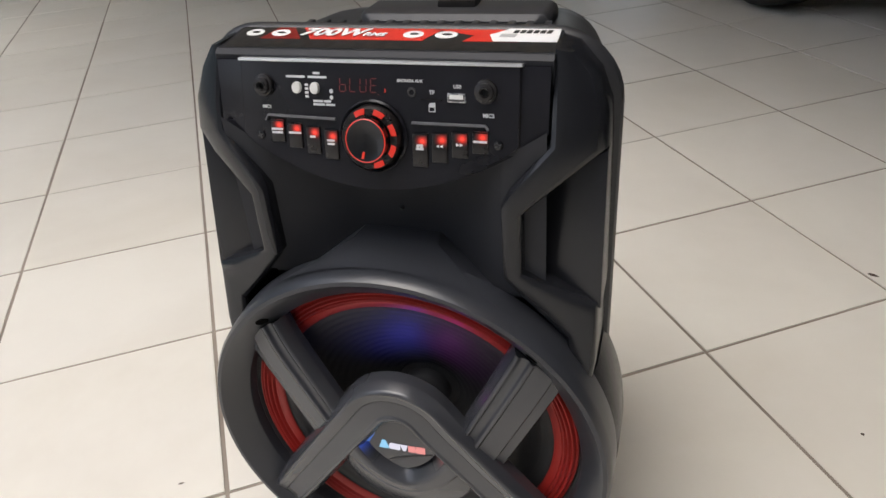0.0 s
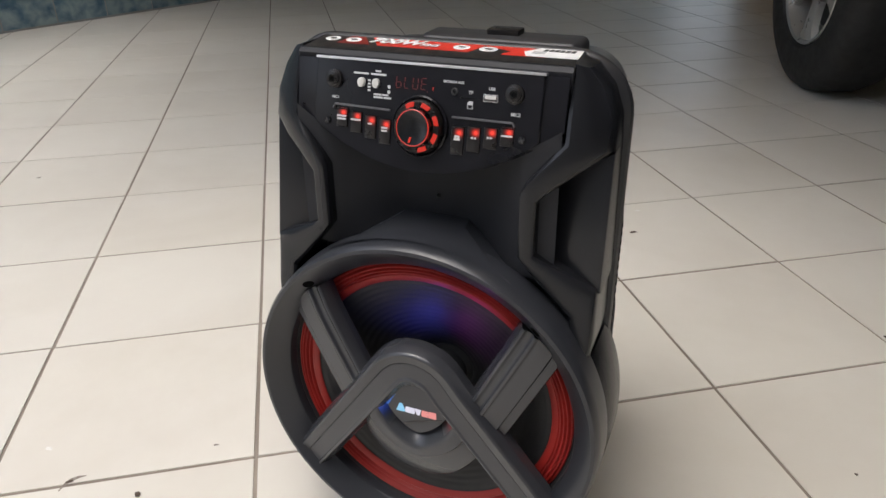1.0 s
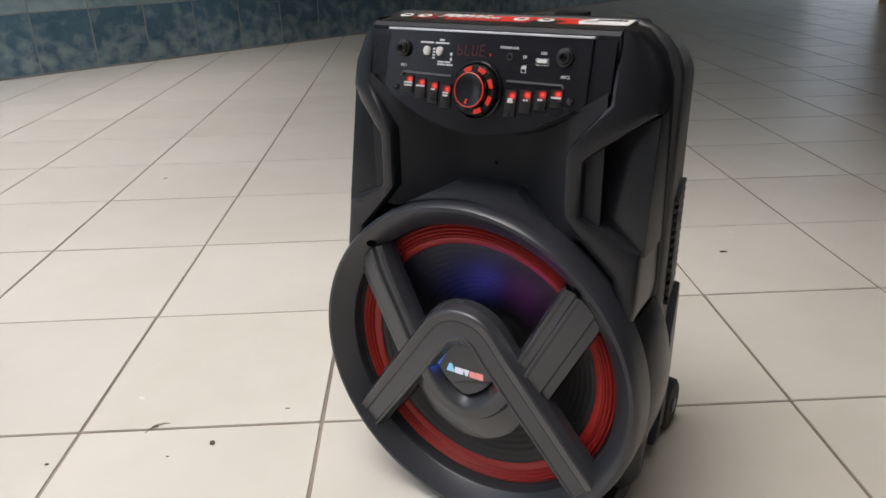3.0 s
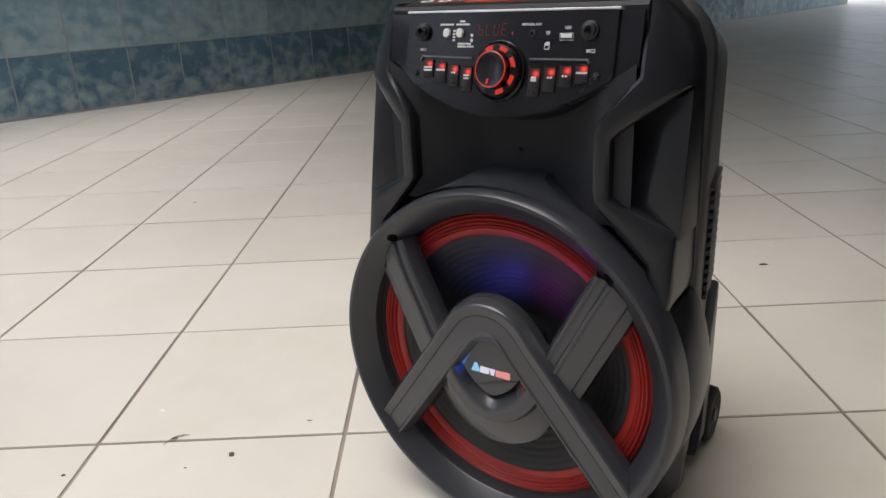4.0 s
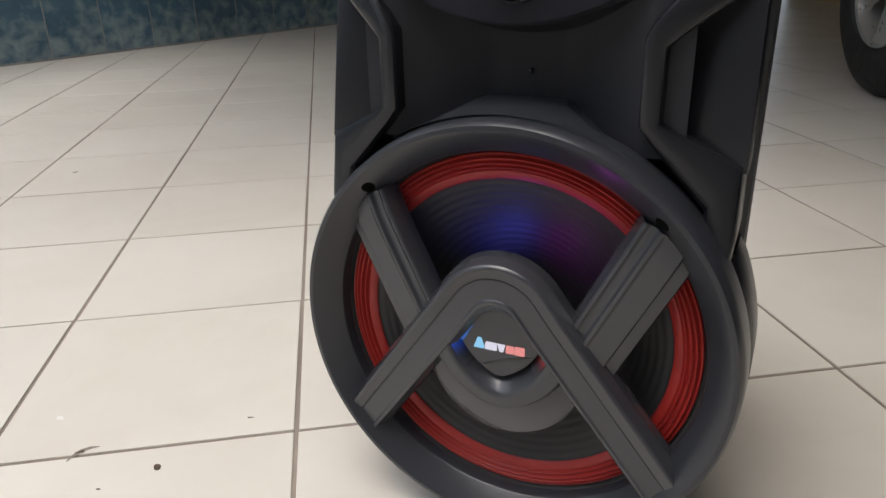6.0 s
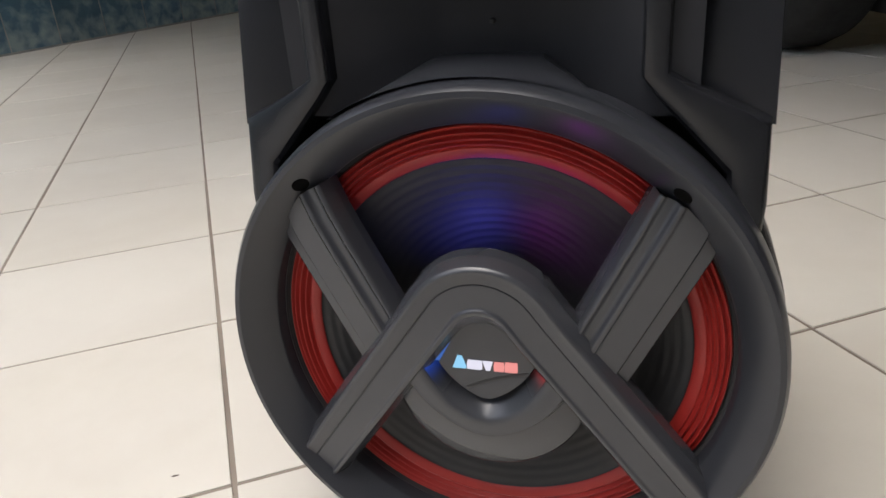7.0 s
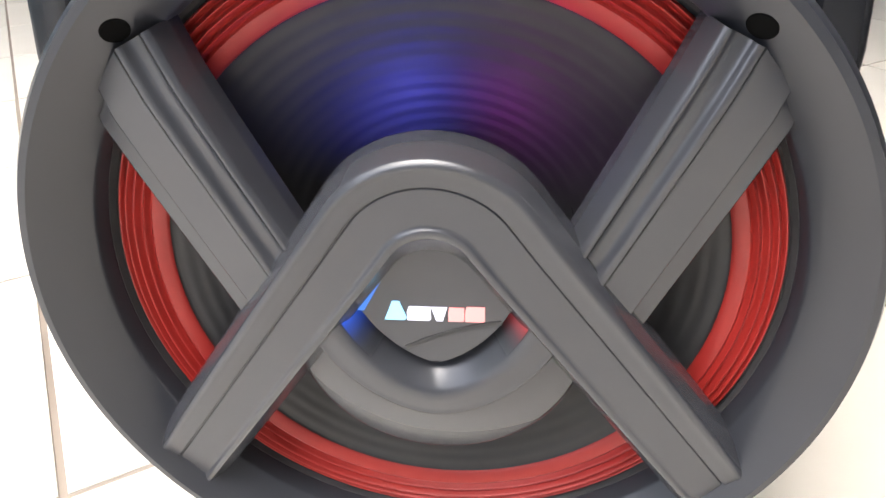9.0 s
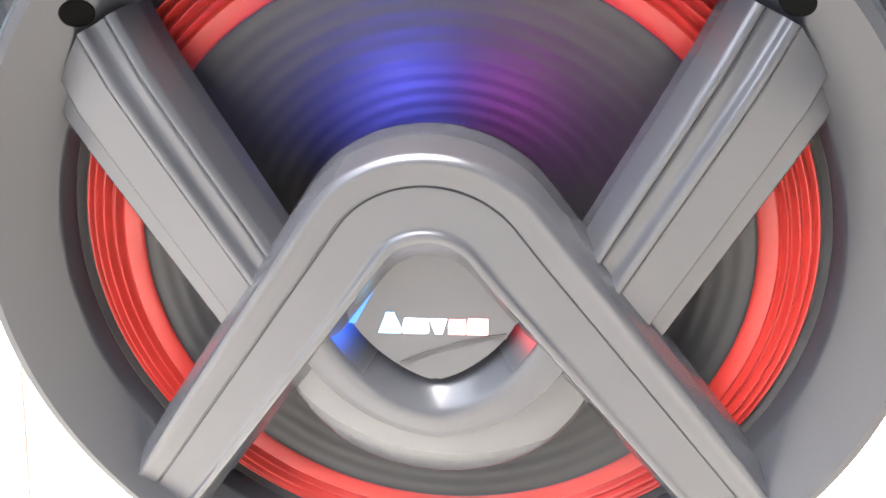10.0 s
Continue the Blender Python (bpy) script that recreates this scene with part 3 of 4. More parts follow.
# woofer ring
part("woofer_ring", revolve([(0.160, 0.012), (0.1800, 0.010), (0.1868, 0.006), (0.1870, -0.002), (0.1862, -0.018), (0.1850, -0.0265), (0.1825, -0.0300), (0.1790, -0.0305), (0.1762, -0.0285), (0.1600, -0.0115), (0.1588, -0.0100), (0.1584, 0.0180)], 0, RING_Z, 160), RING, speaker, "satin grey plastic woofer ring", 40)
bm = bmesh.new()
rows = []
for r, y in ((0.1780, 0.000), (0.1862, 0.002), (0.1895, 0.010), (0.1900, 0.050), (0.1880, 0.066), (0.1740, 0.074)):
    rows.append([bm.verts.new((r * math.cos(radians(152 + 236 * i / 80)), y, RING_Z + r * math.sin(radians(152 + 236 * i / 80)))) for i in range(81)])
for a, b in zip(rows, rows[1:]):
    for i in range(80):
        bm.faces.new((a[i], a[i + 1], b[i + 1], b[i]))
part("drum", bm, SHELL, speaker, "black plastic drum behind the ring", 40)
part("gasket", revolve([(0.1600, 0.000), (0.1585, 0.0005), (0.1570, 0.004), (0.1535, 0.006)], 0, RING_Z, 128), RECESS, speaker)
prof = []
for i in range(41):
    r = 0.1555 - 0.0140 * i / 40
    prof.append((r, 0.0035 - 0.0016 * math.sin(2 * math.pi * 3.5 * i / 40) - 0.0025 * math.sin(math.pi * i / 40)))
prof += [(0.1408, 0.0045), (0.1395, 0.0035), (0.1335, 0.0050), (0.1325, 0.0065)]
part("surround", revolve(prof, 0, RING_Z, 144), RED, speaker, "ribbed red rubber woofer surround", 50)
prof = [(0.1330, 0.0060)]
for i in range(121):
    k = i / 120
    r = 0.1322 - 0.1002 * k
    rib = 0.0002 * math.sin(k * 2 * math.pi * 15)
    prof.append((r, 0.0075 + 0.046 * k ** 1.15 + rib))
prof += [(0.0310, 0.0550), (0.0240, 0.0540), (0.0228, 0.0470), (0.0200, 0.0436), (0.0100, 0.0420), (0, 0.0416)]
part("cone", revolve(prof, 0, RING_Z, 128), CONE, speaker, "black ribbed paper woofer cone", 60)

# screw holes in the ring: flat black discs painted as the dark inside
for side in (-1, 1):
    out = Vector((side * 0.1185, 0, 0.3165 - RING_Z)).normalized()
    face = (-0.724 * out + Vector((0, -0.69, 0))).normalized()
    at = Vector((0, 0, RING_Z)) + out * 0.1688 + Vector((0, -0.0208, 0)) + face * 0.0006
    bm = revolve([(0.0, 0.0), (0.0054, 0.0), (0.0058, 0.0004), (0.0058, 0.004), (0.0, 0.004)], 0, 0, 28)
    bmesh.ops.transform(bm, matrix=Matrix.Translation(at) @ Vector((0, -1, 0)).rotation_difference(face).to_matrix().to_4x4(), verts=bm.verts)
    part("screw_hole", bm, HOLE_DARK, speaker)

# A-shaped front bar
leg = Vector((0.581, 0.814))
arc_r, arc_c = 0.0265, 0.2193
start = Vector((-0.1345, 0.0785))
touch = Vector((-arc_r * leg.y, arc_c + arc_r * leg.x))
pathA = [tuple(start.lerp(touch, i / 10)) for i in range(10)]
sweep_to = math.atan2(leg.x, leg.y)
pathA += [(-arc_r * math.sin(t), arc_c + arc_r * math.cos(t)) for t in [(math.pi / 2 - sweep_to) * (1 - i / 12) for i in range(25)]]
pathA += [(-x, z) for x, z in pathA[9::-1]]
shiftA = [0.013 * min(1.0, max(0.0, (0.22 - z) / 0.14)) for x, z in pathA]
front_bar = filleted([(0.0292, -0.015, 0), (0.0288, -0.0262, 0.0012), (0.0254, -0.0362, 0.0016), (0.0230, -0.0382, 0.0016), (0.0204, -0.0374, 0.0016), (0.0142, -0.0366, 0.0003), (0.0139, -0.0352, 0.0002), (0.0133, -0.0352, 0.0002), (0.0129, -0.0358, 0.0003),
                      (-0.0034, -0.0356, 0.0012), (-0.0052, -0.0374, 0.0012), (-0.0076, -0.0370, 0.0016), (-0.0130, -0.0290, 0.0014), (-0.0138, -0.006, 0)])
bm = sweep(pathA, front_bar, shiftA)
bm.verts.ensure_lookup_table()
for i, (s, y) in enumerate(front_bar):
    # both feet of the bar are cut askew
    for v, sx in ((bm.verts[i], 1), (bm.verts[i - len(front_bar)], -1)):
        v.co += Vector((sx * leg.x, 0, leg.y)) * (0.0015 + 0.25 * s)
    # the opening under the arch is rounder than the ridge above it
    ease = min(1.0, max(0.0, (-0.0076 - s) / 0.006))
    drop = 0.0140 * ease
    for k in range(25):
        t = (math.pi / 2 - sweep_to) * (1 - k / 12)
        r = arc_r + s + leg.x * drop
        v = bm.verts[(10 + k) * len(front_bar) + i]
        v.co.x, v.co.z = -r * math.sin(t), arc_c - drop + r * math.cos(t)
part("front_bar", bm, GRILLE, speaker, "curved A-shaped grey plastic grille bar", 30)

# upper spokes
spoke_prof = filleted([(0.0222, -0.0060, 0), (0.0212, -0.0130, 0.0010), (0.0172, -0.0238, 0.0018), (0.0146, -0.0252, 0.0016), (0.0116, -0.0222, 0.0022), (0.0060, -0.0218, 0.0022), (0.0038, -0.0256, 0.0016), (0.0012, -0.0256, 0.0016), (-0.0008, -0.0232, 0.0016),
                       (-0.0192, -0.0202, 0.0010), (-0.0202, -0.0168, 0.0008), (-0.0296, -0.0146, 0.0014), (-0.0312, -0.003, 0)])
for side in (1, -1):
    path = [(side * (0.064 + (0.1208 - 0.064) * i / 6), 0.196 + (0.3082 - 0.196) * i / 6) for i in range(7)]
    shift = [-0.004, -0.0033, -0.0027, -0.002, -0.0013, 0.0, 0.004]
    bm = sweep(path, [(side * s, y) for s, y in spoke_prof], shift)
    bm.verts.ensure_lookup_table()
    for i, (s, y) in enumerate(spoke_prof):
        bm.verts[i - len(spoke_prof)].co += Vector((side * 0.452, 0, 0.892)) * 0.42 * min(0.0, s)
    part("spoke", bm, GRILLE, speaker, "ridged grey plastic spoke", 30)

# hub under the bar, with its window
HX, HZ = 0.0, 0.205


def diamond(t, grow):
    """Distance from the hub's middle to a rounded diamond, grown outwards."""
    a, b, e = 0.036 + grow * 0.95, 0.040 + grow, 1.52 + grow * 10
    return ((abs(math.cos(t)) / a) ** e + (abs(math.sin(t)) / b) ** e) ** (-1 / e)


def hub_out(t):
    return 0.060 if math.sin(t) > 0.25 else -0.03 * math.sin(t) + math.sqrt((0.03 * math.sin(t)) ** 2 + 0.0675 ** 2 - 0.0009)


hub_line = filleted([(0.0, 0.004, 0), (0.0004, -0.0195, 0.0010), (0.0055, -0.0262, 0.0030), (0.0125, -0.0335, 0.0040), (0.0225, -0.0316, 0.0014), (0.0250, -0.0318, 0.0010), (0.0285, -0.0246, 0.0012), (0.030, -0.0242, 0)])
layers = [(lambda t, g=g: diamond(t, g), y) for g, y in hub_line]
layers += [(lambda t: max(hub_out(t) - 0.003, diamond(t, 0.0305)), -0.0215), (lambda t: max(hub_out(t), diamond(t, 0.031)), -0.0190), (lambda t: max(hub_out(t), diamond(t, 0.031)), 0.004)]
bm = bmesh.new()
NH = 96
rows = [[bm.verts.new((HX + f(radians(155 + 230 * i / NH)) * math.cos(radians(155 + 230 * i / NH)), y, HZ + f(radians(155 + 230 * i / NH)) * math.sin(radians(155 + 230 * i / NH)))) for i in range(NH + 1)] for f, y in layers]
for a, b in zip(rows, rows[1:]):
    for i in range(NH):
        bm.faces.new((a[i], a[i + 1], b[i + 1], b[i]))
part("hub", bm, GRILLE, speaker, "grey plastic hub bowl under the bar", 35)
badge = part("badge", prism([(0.0355 * math.copysign(abs(math.cos(t)) ** 1.4, math.cos(t)), 0.205 + (0.038 if math.sin(t) < 0 else 0.036) * math.copysign(abs(math.sin(t)) ** 1.25, math.sin(t))) for t in [2 * math.pi * i / 48 for i in range(48)]], -0.0265, -0.0160, 0.001), GRILLE, speaker, "grey badge plate with a lit logo")
part("badge_line", sweep([(-0.0135, 0.1752), (-0.003, 0.1806), (0.008, 0.1850), (0.019, 0.1884), (0.0295, 0.1905)], [(0.0013, -0.0260), (0.0010, -0.0270), (-0.0010, -0.0270), (-0.0013, -0.0260)]), RECESS, badge)
part("light_strip", prism([(-0.0365, 0.1950), (-0.0312, 0.1950), (-0.0172, 0.2205), (-0.0180, 0.2208)], -0.0269, -0.0200), LED_BLUE, badge, "blue light strip")
x = -0.0222
for w, h, lean, m in ((0.0098, 0.0096, 0.30, LOGO_BLUE), (0.0104, 0.0070, 0.0, LOGO_WHITE), (0.0070, 0.0070, -0.28, LOGO_WHITE), (0.0070, 0.0070, 0.0, LOGO_RED), (0.0086, 0.0076, 0.0, LOGO_RED)):
    z, top = 0.1908, 0.1908 + h
    outline = [(x, z), (x + w * 0.92, z), (x + w, z + h * 0.12), (x + w * (1.0 - max(0, lean)), top), (x + w * (0.08 + max(0, lean)), top), (x + w * max(0, lean) * 0.8, z + h * 0.6)]
    if lean < 0:
        outline = [(x + w * 0.3, z), (x + w * 0.7, z), (x + w, top), (x, top)]
    part("logo_shape", prism(outline, -0.0273, -0.0260), m, badge, "glowing logo shape")
    x += w + 0.0004
part("logo_dot", prism(ellipse(0.0212, 0.1917, 0.0010, 0.0010, 12), -0.0273, -0.0260), LOGO_RED, badge)
# Glowing patches over the lip paint the coloured light that falls there.
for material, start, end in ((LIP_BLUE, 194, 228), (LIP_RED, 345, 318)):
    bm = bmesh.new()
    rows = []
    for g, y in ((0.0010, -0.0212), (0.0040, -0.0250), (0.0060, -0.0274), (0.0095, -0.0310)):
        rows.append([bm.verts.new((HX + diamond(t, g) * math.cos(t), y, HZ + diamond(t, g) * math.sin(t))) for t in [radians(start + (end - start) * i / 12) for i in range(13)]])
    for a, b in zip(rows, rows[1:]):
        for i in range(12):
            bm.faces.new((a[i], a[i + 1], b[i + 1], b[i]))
    part("lip_glow_patch", bm, material, badge, "glowing patch painted as soft coloured light on the hub lip")
for place, aim, colour, power in (((-0.012, -0.007, 0.244), (-0.024, 0.036, 0.284), (0.12, 0.12, 1.0), 0.042), ((0.020, -0.007, 0.242), (0.056, 0.036, 0.280), (0.55, 0.05, 0.65), 0.017)):
    led = new("hub_led", bpy.data.lights.new("hub_led", "SPOT"))
    led.data.energy, led.data.color, led.data.shadow_soft_size = power, colour, 0.004
    led.data.spot_size, led.data.spot_blend = radians(140), 1.0
    led.matrix_basis = speaker.matrix_basis @ look(place, aim)

# the whole woofer front stands proud of the cabinet
for ob in list(speaker.children):
    if ob.name.split(".")[0] in ("woofer_ring", "gasket", "surround", "cone", "screw_hole", "front_bar", "spoke", "hub", "badge"):
        ob.location = (0.0018, -0.007, -0.002)

# base feet, wheels, side ribs, trolley handle
for x in (-0.125, 0.125):
    part("foot", block(x - 0.026, x + 0.026, 0.030, 0.110, 0.0, 0.034, 0.004), CABINET, speaker, "black plastic foot")
for side in (1, -1):
    x = side * 0.146
    bm = revolve([(0.010, -0.011), (0.030, -0.012), (0.0345, -0.009), (0.0355, 0), (0.0345, 0.009), (0.030, 0.012), (0.010, 0.011)], 0, 0, 40, close=True)
    bmesh.ops.transform(bm, matrix=Matrix.Translation((x, 0.244, 0.0357)) @ pose(0, 0, 0, 0, 0, 90), verts=bm.verts)
    wheel = part("wheel", bm, RUBBER, speaker, "small black trolley wheel")
    bm = revolve([(0, -0.014), (0.009, -0.014), (0.011, -0.011), (0.011, 0.011), (0, 0.011)], 0, 0, 24)
    bmesh.ops.transform(bm, matrix=Matrix.Translation((x, 0.244, 0.0357)) @ pose(0, 0, 0, 0, 0, 90), verts=bm.verts)
    part("hub_cap", bm, CABINET, wheel)
    bm = bmesh.new()
    arch = [(0.155, 0.03), (0.178, 0.060), (0.180, 0.170), (0.215, 0.215), (0.246, 0.215), (0.262, 0.170), (0.262, 0.085), (0.244, 0.076), (0.215, 0.062), (0.205, 0.03)]
    ra = [bm.verts.new((side * 0.128, y, z)) for y, z in arch]
    rb = [bm.verts.new((side * (0.160 - 0.20 * max(0, y - 0.19)), y, z)) for y, z in arch]
    bm.faces.new(ra)
    outer = bm.faces.new(rb[::-1])
    for i in range(len(arch)):
        bm.faces.new((ra[i], rb[i], rb[(i + 1) % len(arch)], ra[(i + 1) % len(arch)]))
    bevelled(bm, outer.edges, 0.004)
    part("corner_guard", bm, CABINET, speaker, "black plastic corner guard")
    for k in range(13):
        z = 0.245 + 0.0095 * k
        bm = block(-0.0042, 0.0042, 0.118, 0.200, z, z + 0.0055, 0.0015)
        bmesh.ops.transform(bm, matrix=Matrix.Translation((side * 0.1635, 0.11, 0)) @ pose(0, 0, 0, 0, 0, side * 9.6) @ Matrix.Translation((0, -0.11, 0)), verts=bm.verts)
        part("side_rib", bm, CABINET, speaker)
for k in range(15):
    x = -0.105 + 0.015 * k
    part("top_rib", block(x - 0.003, x + 0.003, 0.078, 0.136, 0.515, 0.5285, 0.0015), CABINET, speaker)
HC = 0.020
handle = part("trolley_handle", loft([rounded(hw, z0, z1, 0.008, y, cx=HC) for y, hw, z0, z1 in ((0.140, 0.078, 0.508, 0.526), (0.144, 0.083, 0.504, 0.531), (0.150, 0.085, 0.503, 0.533), (0.182, 0.085, 0.503, 0.533), (0.188, 0.081, 0.507, 0.529))]), CABINET, speaker, "black folded trolley handle")
part("release_button", block(HC - 0.016, HC + 0.018, 0.158, 0.180, 0.531, 0.5385, 0.002), BUTTON, handle)
for x in (HC - 0.070, HC + 0.070):
    part("handle_tube", block(x - 0.009, x + 0.009, 0.155, 0.176, 0.45, 0.506, 0.003), DARK_METAL, handle)
# ---- the parked car ----
car = thing("parked_car", "dark parked car on black tyres with silver alloy wheels", "car", pose(2.155, 1.49, 0, 0, 0, -15))


def car_wheel(x, y, out):
    """A wheel whose face looks along out times x."""
    R, W = 0.365, 0.225
    turn = Matrix.Translation((x, y, R)) @ pose(0, 0, 0, 0, 0, -90 * -out)
    bm = revolve([(0.205, 0.012), (0.222, -0.004), (0.265, -0.010), (0.315, -0.004), (0.345, 0.012), (0.3600, 0.034), (0.365, 0.065), (0.365, W - 0.065), (0.345, W - 0.012), (0.265, W + 0.008), (0.205, W - 0.012)], 0, 0, 72, close=True)
    bmesh.ops.transform(bm, matrix=turn, verts=bm.verts)
    tyre = part("tyre", bm, RUBBER, car, "dusty black tyre")
    bm = revolve([(0.209, 0.004), (0.206, 0.000), (0.196, 0.004), (0.190, 0.030), (0.184, 0.090), (0.180, 0.16)], 0, 0, 64)
    bmesh.ops.transform(bm, matrix=turn, verts=bm.verts)
    part("rim", bm, ALLOY, tyre, "silver alloy rim")
    bm = revolve([(0.184, 0.10), (0.0, 0.10)], 0, 0, 40)
    bmesh.ops.transform(bm, matrix=turn, verts=bm.verts)
    part("brake_disc", bm, RECESS, tyre)
    bm = revolve([(0.0, 0.012), (0.034, 0.012), (0.040, 0.016), (0.072, 0.026), (0.075, 0.07)], 0, 0, 40)
    bmesh.ops.transform(bm, matrix=turn, verts=bm.verts)
    part("wheel_hub", bm, ALLOY, tyre)
    for k in range(5):
        bm = bmesh.new()
        rings = []
        for r, w, d in ((0.050, 0.030, 0.026), (0.100, 0.030, 0.018), (0.150, 0.036, 0.012), (0.196, 0.062, 0.012)):
            rings.append([bm.verts.new(p) for p in ((-w, d + 0.028, r), (-w * 0.85, d + 0.006, r), (-w * 0.3, d, r), (w * 0.3, d, r), (w * 0.85, d + 0.006, r), (w, d + 0.028, r))])
        for a, b in zip(rings, rings[1:]):
            for i in range(5):
                bm.faces.new((a[i], a[i + 1], b[i + 1], b[i]))
        bm.faces.new(rings[0])
        bm.faces.new(rings[-1][::-1])
        bmesh.ops.transform(bm, matrix=turn @ pose(0, 0, 0, 0, 72 * k + 180, 0), verts=bm.verts)
        part("wheel_spoke", bm, ALLOY, tyre)


for wy in (0.0, -2.7):
    car_wheel(0.0, wy, -1)
    car_wheel(1.70, wy, 1)
half = [(0.80, 0.50), (0.86, 0.62), (0.84, 0.95), (0.70, 1.05), (-0.10, 1.12), (-0.75, 1.70), (-2.95, 1.72), (-3.50, 1.10), (-3.55, 0.60), (-3.45, 0.48),
        (-3.12, 0.48), (-3.05, 0.68), (-2.85, 0.82), (-2.55, 0.82), (-2.35, 0.68), (-2.26, 0.45), (-0.46, 0.45), (-0.38, 0.68), (-0.16, 0.82), (0.16, 0.82), (0.36, 0.68), (0.43, 0.50)]
bm = bmesh.new()
side_a = [bm.verts.new((0.03 + 0.22 * max(0, z - 1.1), y, z)) for y, z in half]
side_b = [bm.verts.new((1.67 - 0.22 * max(0, z - 1.1), y, z)) for y, z in half]
bm.faces.new(side_a)
bm.faces.new(side_b[::-1])
for i in range(len(half)):
    bm.faces.new((side_a[i], side_b[i], side_b[(i + 1) % len(half)], side_a[(i + 1) % len(half)]))
bmesh.ops.triangulate(bm, faces=[f for f in bm.faces if len(f.verts) > 4])
part("body", bm, CAR_PAINT, car, "dark painted car body")
part("underbody", block(0.24, 1.46, -3.3, 0.72, 0.22, 0.60, 0.03), CAR_PLASTIC, car, "dull black underbody")

# Low block added to stand for the deep shade under the car.
part("shade_block", block(0.24, 1.46, -3.3, 0.10, 0.12, 0.24, 0.03), CAR_PLASTIC, car, "dull black block added under the car to darken the floor")

# ---- dirt on the floor ----
rng = random.Random(4)


def crumb(place, size, material, label, flat=0.35):
    bm = bmesh.new()
    bmesh.ops.create_icosphere(bm, subdivisions=2, radius=1)
    for v in bm.verts:
        v.co *= 0.75 + 0.5 * rng.random()
        v.co = Vector((v.co.x * size[0], v.co.y * size[1], max(0.0, v.co.z * min(size) * flat + min(size) * flat * 0.6)))
    ob = new("dirt_speck", finish("dirt_speck", bm, material))
    ob.matrix_basis = pose(place[0], place[1], 0.0, 0, 0, rng.random() * 180)
    return tagged(ob, label, "dirt", "dirt on the floor")


for x, y, a, b in ((0.188, -0.036, 0.005, 0.0035), (-0.016, -0.064, 0.003, 0.0022), (1.102, 0.517, 0.009, 0.004), (-0.244, 1.172, 0.006, 0.002), (0.277, 0.035, 0.004, 0.0012),
                   (0.136, -0.059, 0.0022, 0.0012), (1.331, 0.055, 0.008, 0.003), (1.069, -0.197, 0.002, 0.002), (0.10, 0.006, 0.0045, 0.0025), (0.62, 0.95, 0.004, 0.002)):
    crumb((x, y), (a, b), DIRT, "small dark crumb of dirt on a floor tile")
for x, y, a, b in ((0.058, 0.077, 0.006, 0.003), (1.16, 0.62, 0.006, 0.004)):
    crumb((x, y), (a, b), CHIP, "pale chalky fleck on a floor tile", 0.15)
smear = bmesh.new()
pts = [(-0.012, -0.020), (-0.006, -0.006), (0.004, 0.006), (0.020, 0.013), (0.034, 0.013)]
strip = []
for i, (px, py) in enumerate(pts):
    w = (0.0015, 0.003, 0.0045, 0.0035, 0.001)[i]
    strip.append((smear.verts.new((px - w * 0.5, py + w, 0.0006)), smear.verts.new((px + w * 0.5, py - w, 0.0006))))
for a, b in zip(strip, strip[1:]):
    smear.faces.new((a[0], a[1], b[1], b[0]))
ob = tagged(new("dirt_smear", finish("dirt_smear", smear, SMEAR)), "thin dark curved smear of dirt on a joint", "dirt", "dirt on the floor")
ob.matrix_basis = pose(0.098, 0.004, 0.0, 0, 0, 0) @ Matrix.Diagonal((0.62, 0.62, 1, 1))

# ---- floor and wall pieces ----
floor = tagged(new("floor", finish("floor", block(-300, 300, -300, 300, -0.3, -0.0016), GROUT)), "cream glazed tile floor with dirty joints", "floor", kind="structure")


def slab(w, h, thick, chamfer):
    """One tile: its back at 0, its face at thick, with a soft edge."""
    bm = bmesh.new()
    a, b = w / 2, h / 2
    base = [bm.verts.new((sx * a, sy * b, 0)) for sx, sy in ((-1, -1), (1, -1), (1, 1), (-1, 1))]
    mid = [bm.verts.new((sx * a, sy * b, thick - chamfer)) for sx, sy in ((-1, -1), (1, -1), (1, 1), (-1, 1))]
    top = [bm.verts.new((sx * (a - chamfer), sy * (b - chamfer), thick)) for sx, sy in ((-1, -1), (1, -1), (1, 1), (-1, 1))]
    for r0, r1 in ((base, mid), (mid, top)):
        for i in range(4):
            bm.faces.new((r0[i], r0[(i + 1) % 4], r1[(i + 1) % 4], r1[i]))
    bm.faces.new(top)
    return bm


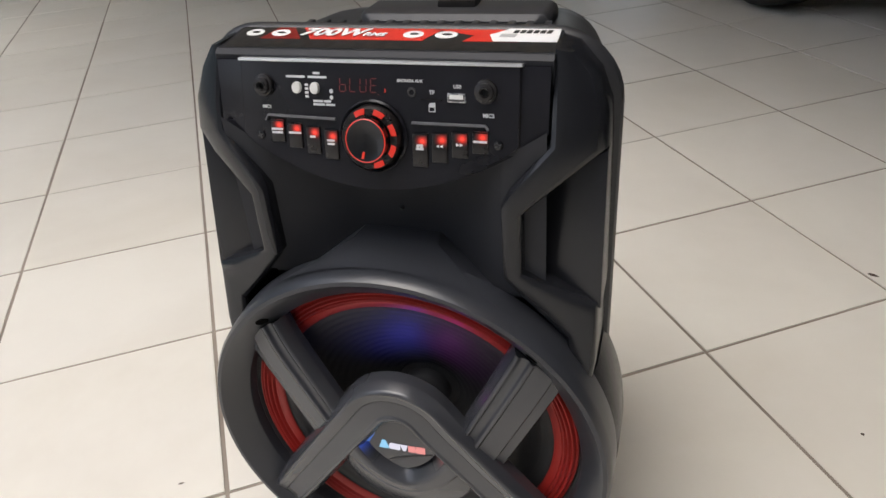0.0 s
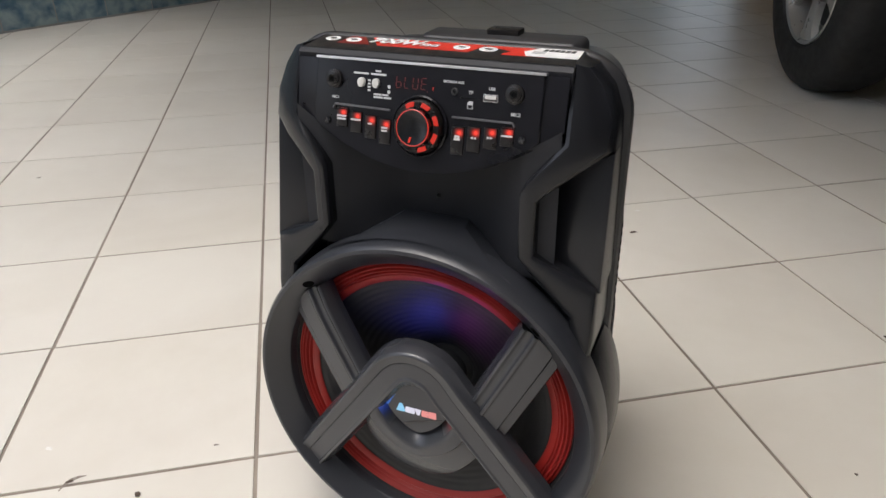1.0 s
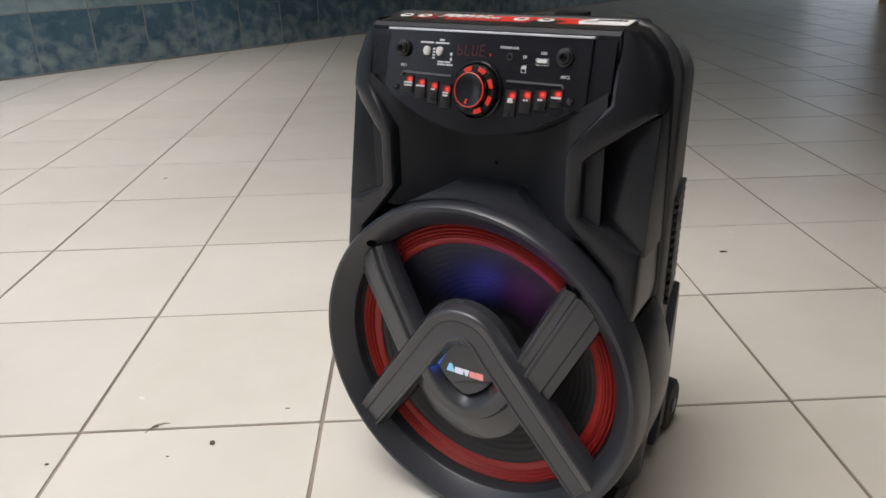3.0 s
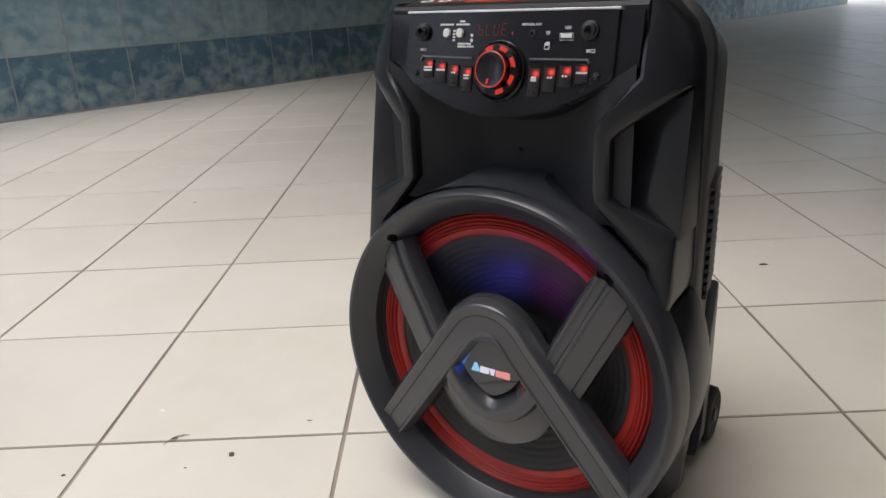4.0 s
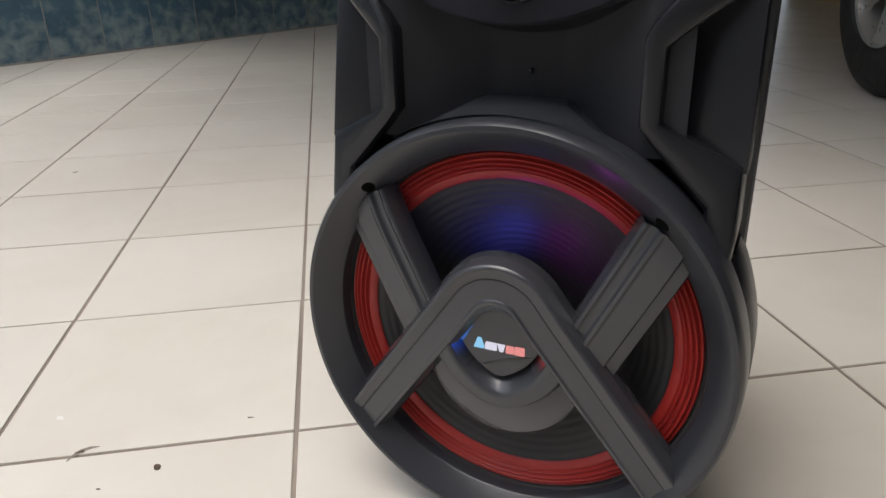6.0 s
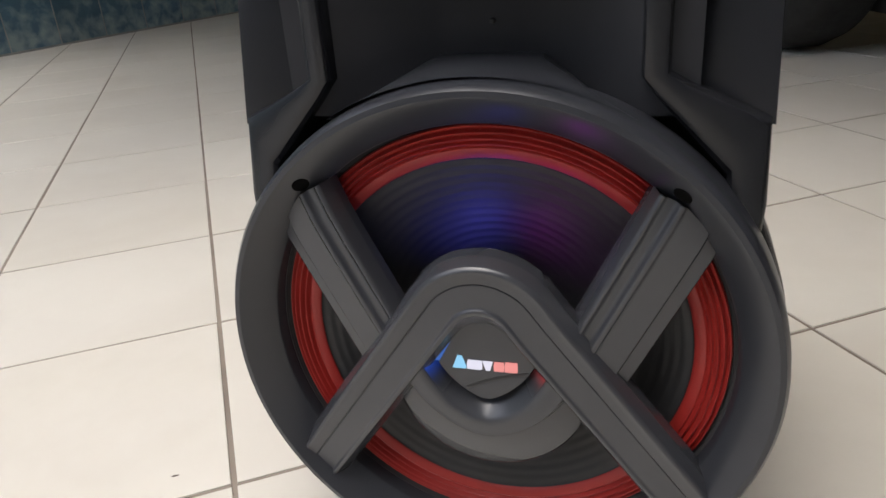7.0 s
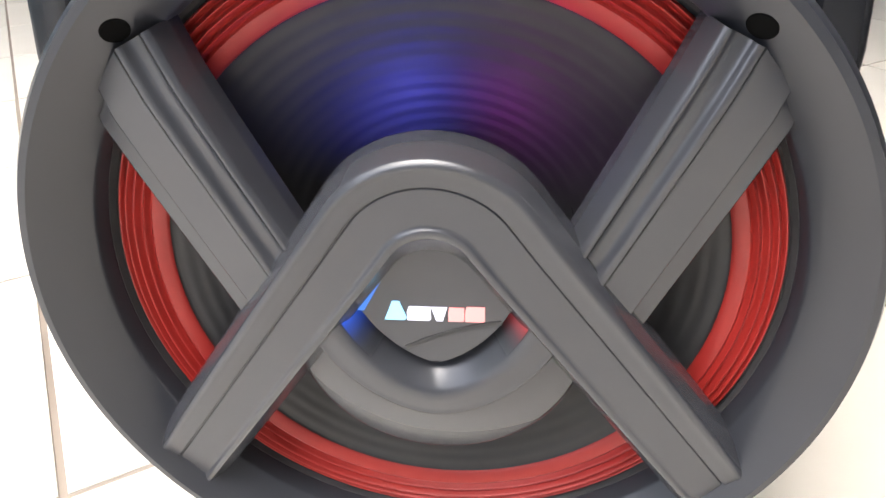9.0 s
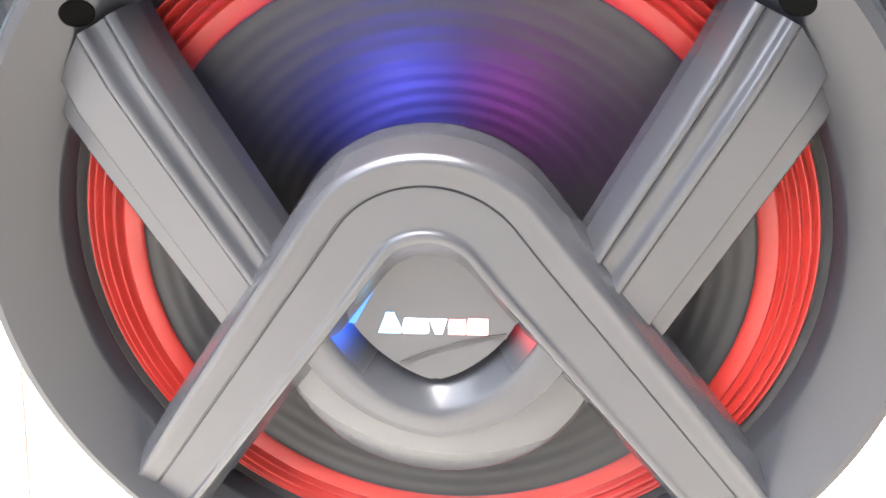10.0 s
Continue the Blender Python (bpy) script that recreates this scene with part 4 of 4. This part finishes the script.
tile_mesh = finish("tile", slab(TILE - GAP, TILE - GAP, 0.004, 0.0005), FLOOR_TILE, 20)
rest = []
for cx in range(-22, 34):
    for cy in range(-16, 42):
        x, y = (cx + 0.5) * TILE, (cy + 0.5) * TILE
        dx, dz = rng.uniform(-0.0006, 0.0006), rng.uniform(-0.0003, 0.0003)
        if -5 <= cx < 10 and -2 <= cy < 18:
            ob = new("tile", tile_mesh)
            ob.parent = floor
            ob.matrix_basis = pose(x + dx, y - dx, -0.004 + dz, rng.uniform(-0.04, 0.04), rng.uniform(-0.04, 0.04), 90 * rng.randrange(4))
        else:
            rest.append((x, y))
verts, faces = [], []
for x, y in rest:
    a, k = (TILE - GAP) / 2, len(verts)
    verts += [(x - a, y - a, -0.004), (x + a, y - a, -0.004), (x + a, y + a, -0.004), (x - a, y + a, -0.004), (x - a, y - a, 0), (x + a, y - a, 0), (x + a, y + a, 0), (x - a, y + a, 0)]
    faces += [(k + 4, k + 5, k + 6, k + 7)] + [(k + i, k + (i + 1) % 4, k + 4 + (i + 1) % 4, k + 4 + i) for i in range(4)]
me = bpy.data.meshes.new("far_tiles")
me.from_pydata(verts, [], faces)
me.materials.append(FLOOR_TILE)
tagged(part("far_tiles", me, FLOOR_TILE, floor), kind="stuff")

wall_tile = finish("tile", slab(WALL_PITCH - 0.007, WALL_ROW - 0.006, 0.008, 0.0008), BLUE_TILE, 20)
wall_pale = finish("tile", slab(WALL_PITCH - 0.007, WALL_ROW - 0.006, 0.008, 0.0008), PALE_TILE, 20)
verts, faces = [], []
for col in range(-20, 32):
    for row in range(9):
        x, z = col * WALL_PITCH - 0.005 + WALL_PITCH / 2, row * WALL_ROW + WALL_ROW / 2 + 0.008
        if row < 4 and -16 <= col < 22:
            ob = new("tile", wall_tile if row == 0 else wall_pale)
            ob.parent = wall
            ob.matrix_basis = pose(x, 0.0073, z, 90 + rng.uniform(-0.15, 0.15), 0, 0)
        else:
            a, b, k = (WALL_PITCH - 0.007) / 2, (WALL_ROW - 0.006) / 2, len(verts)
            verts += [(x - a, 0.006, z - b), (x + a, 0.006, z - b), (x + a, 0.006, z + b), (x - a, 0.006, z + b), (x - a, -0.002, z - b), (x + a, -0.002, z - b), (x + a, -0.002, z + b), (x - a, -0.002, z + b)]
            faces += [(k + 4, k + 5, k + 6, k + 7)] + [(k + i, k + (i + 1) % 4, k + 4 + (i + 1) % 4, k + 4 + i) for i in range(4)]
me = bpy.data.meshes.new("upper_tiles")
me.from_pydata(verts, [], faces)
me.materials.append(PALE_TILE)
tagged(part("upper_tiles", me, PALE_TILE, wall), kind="stuff")
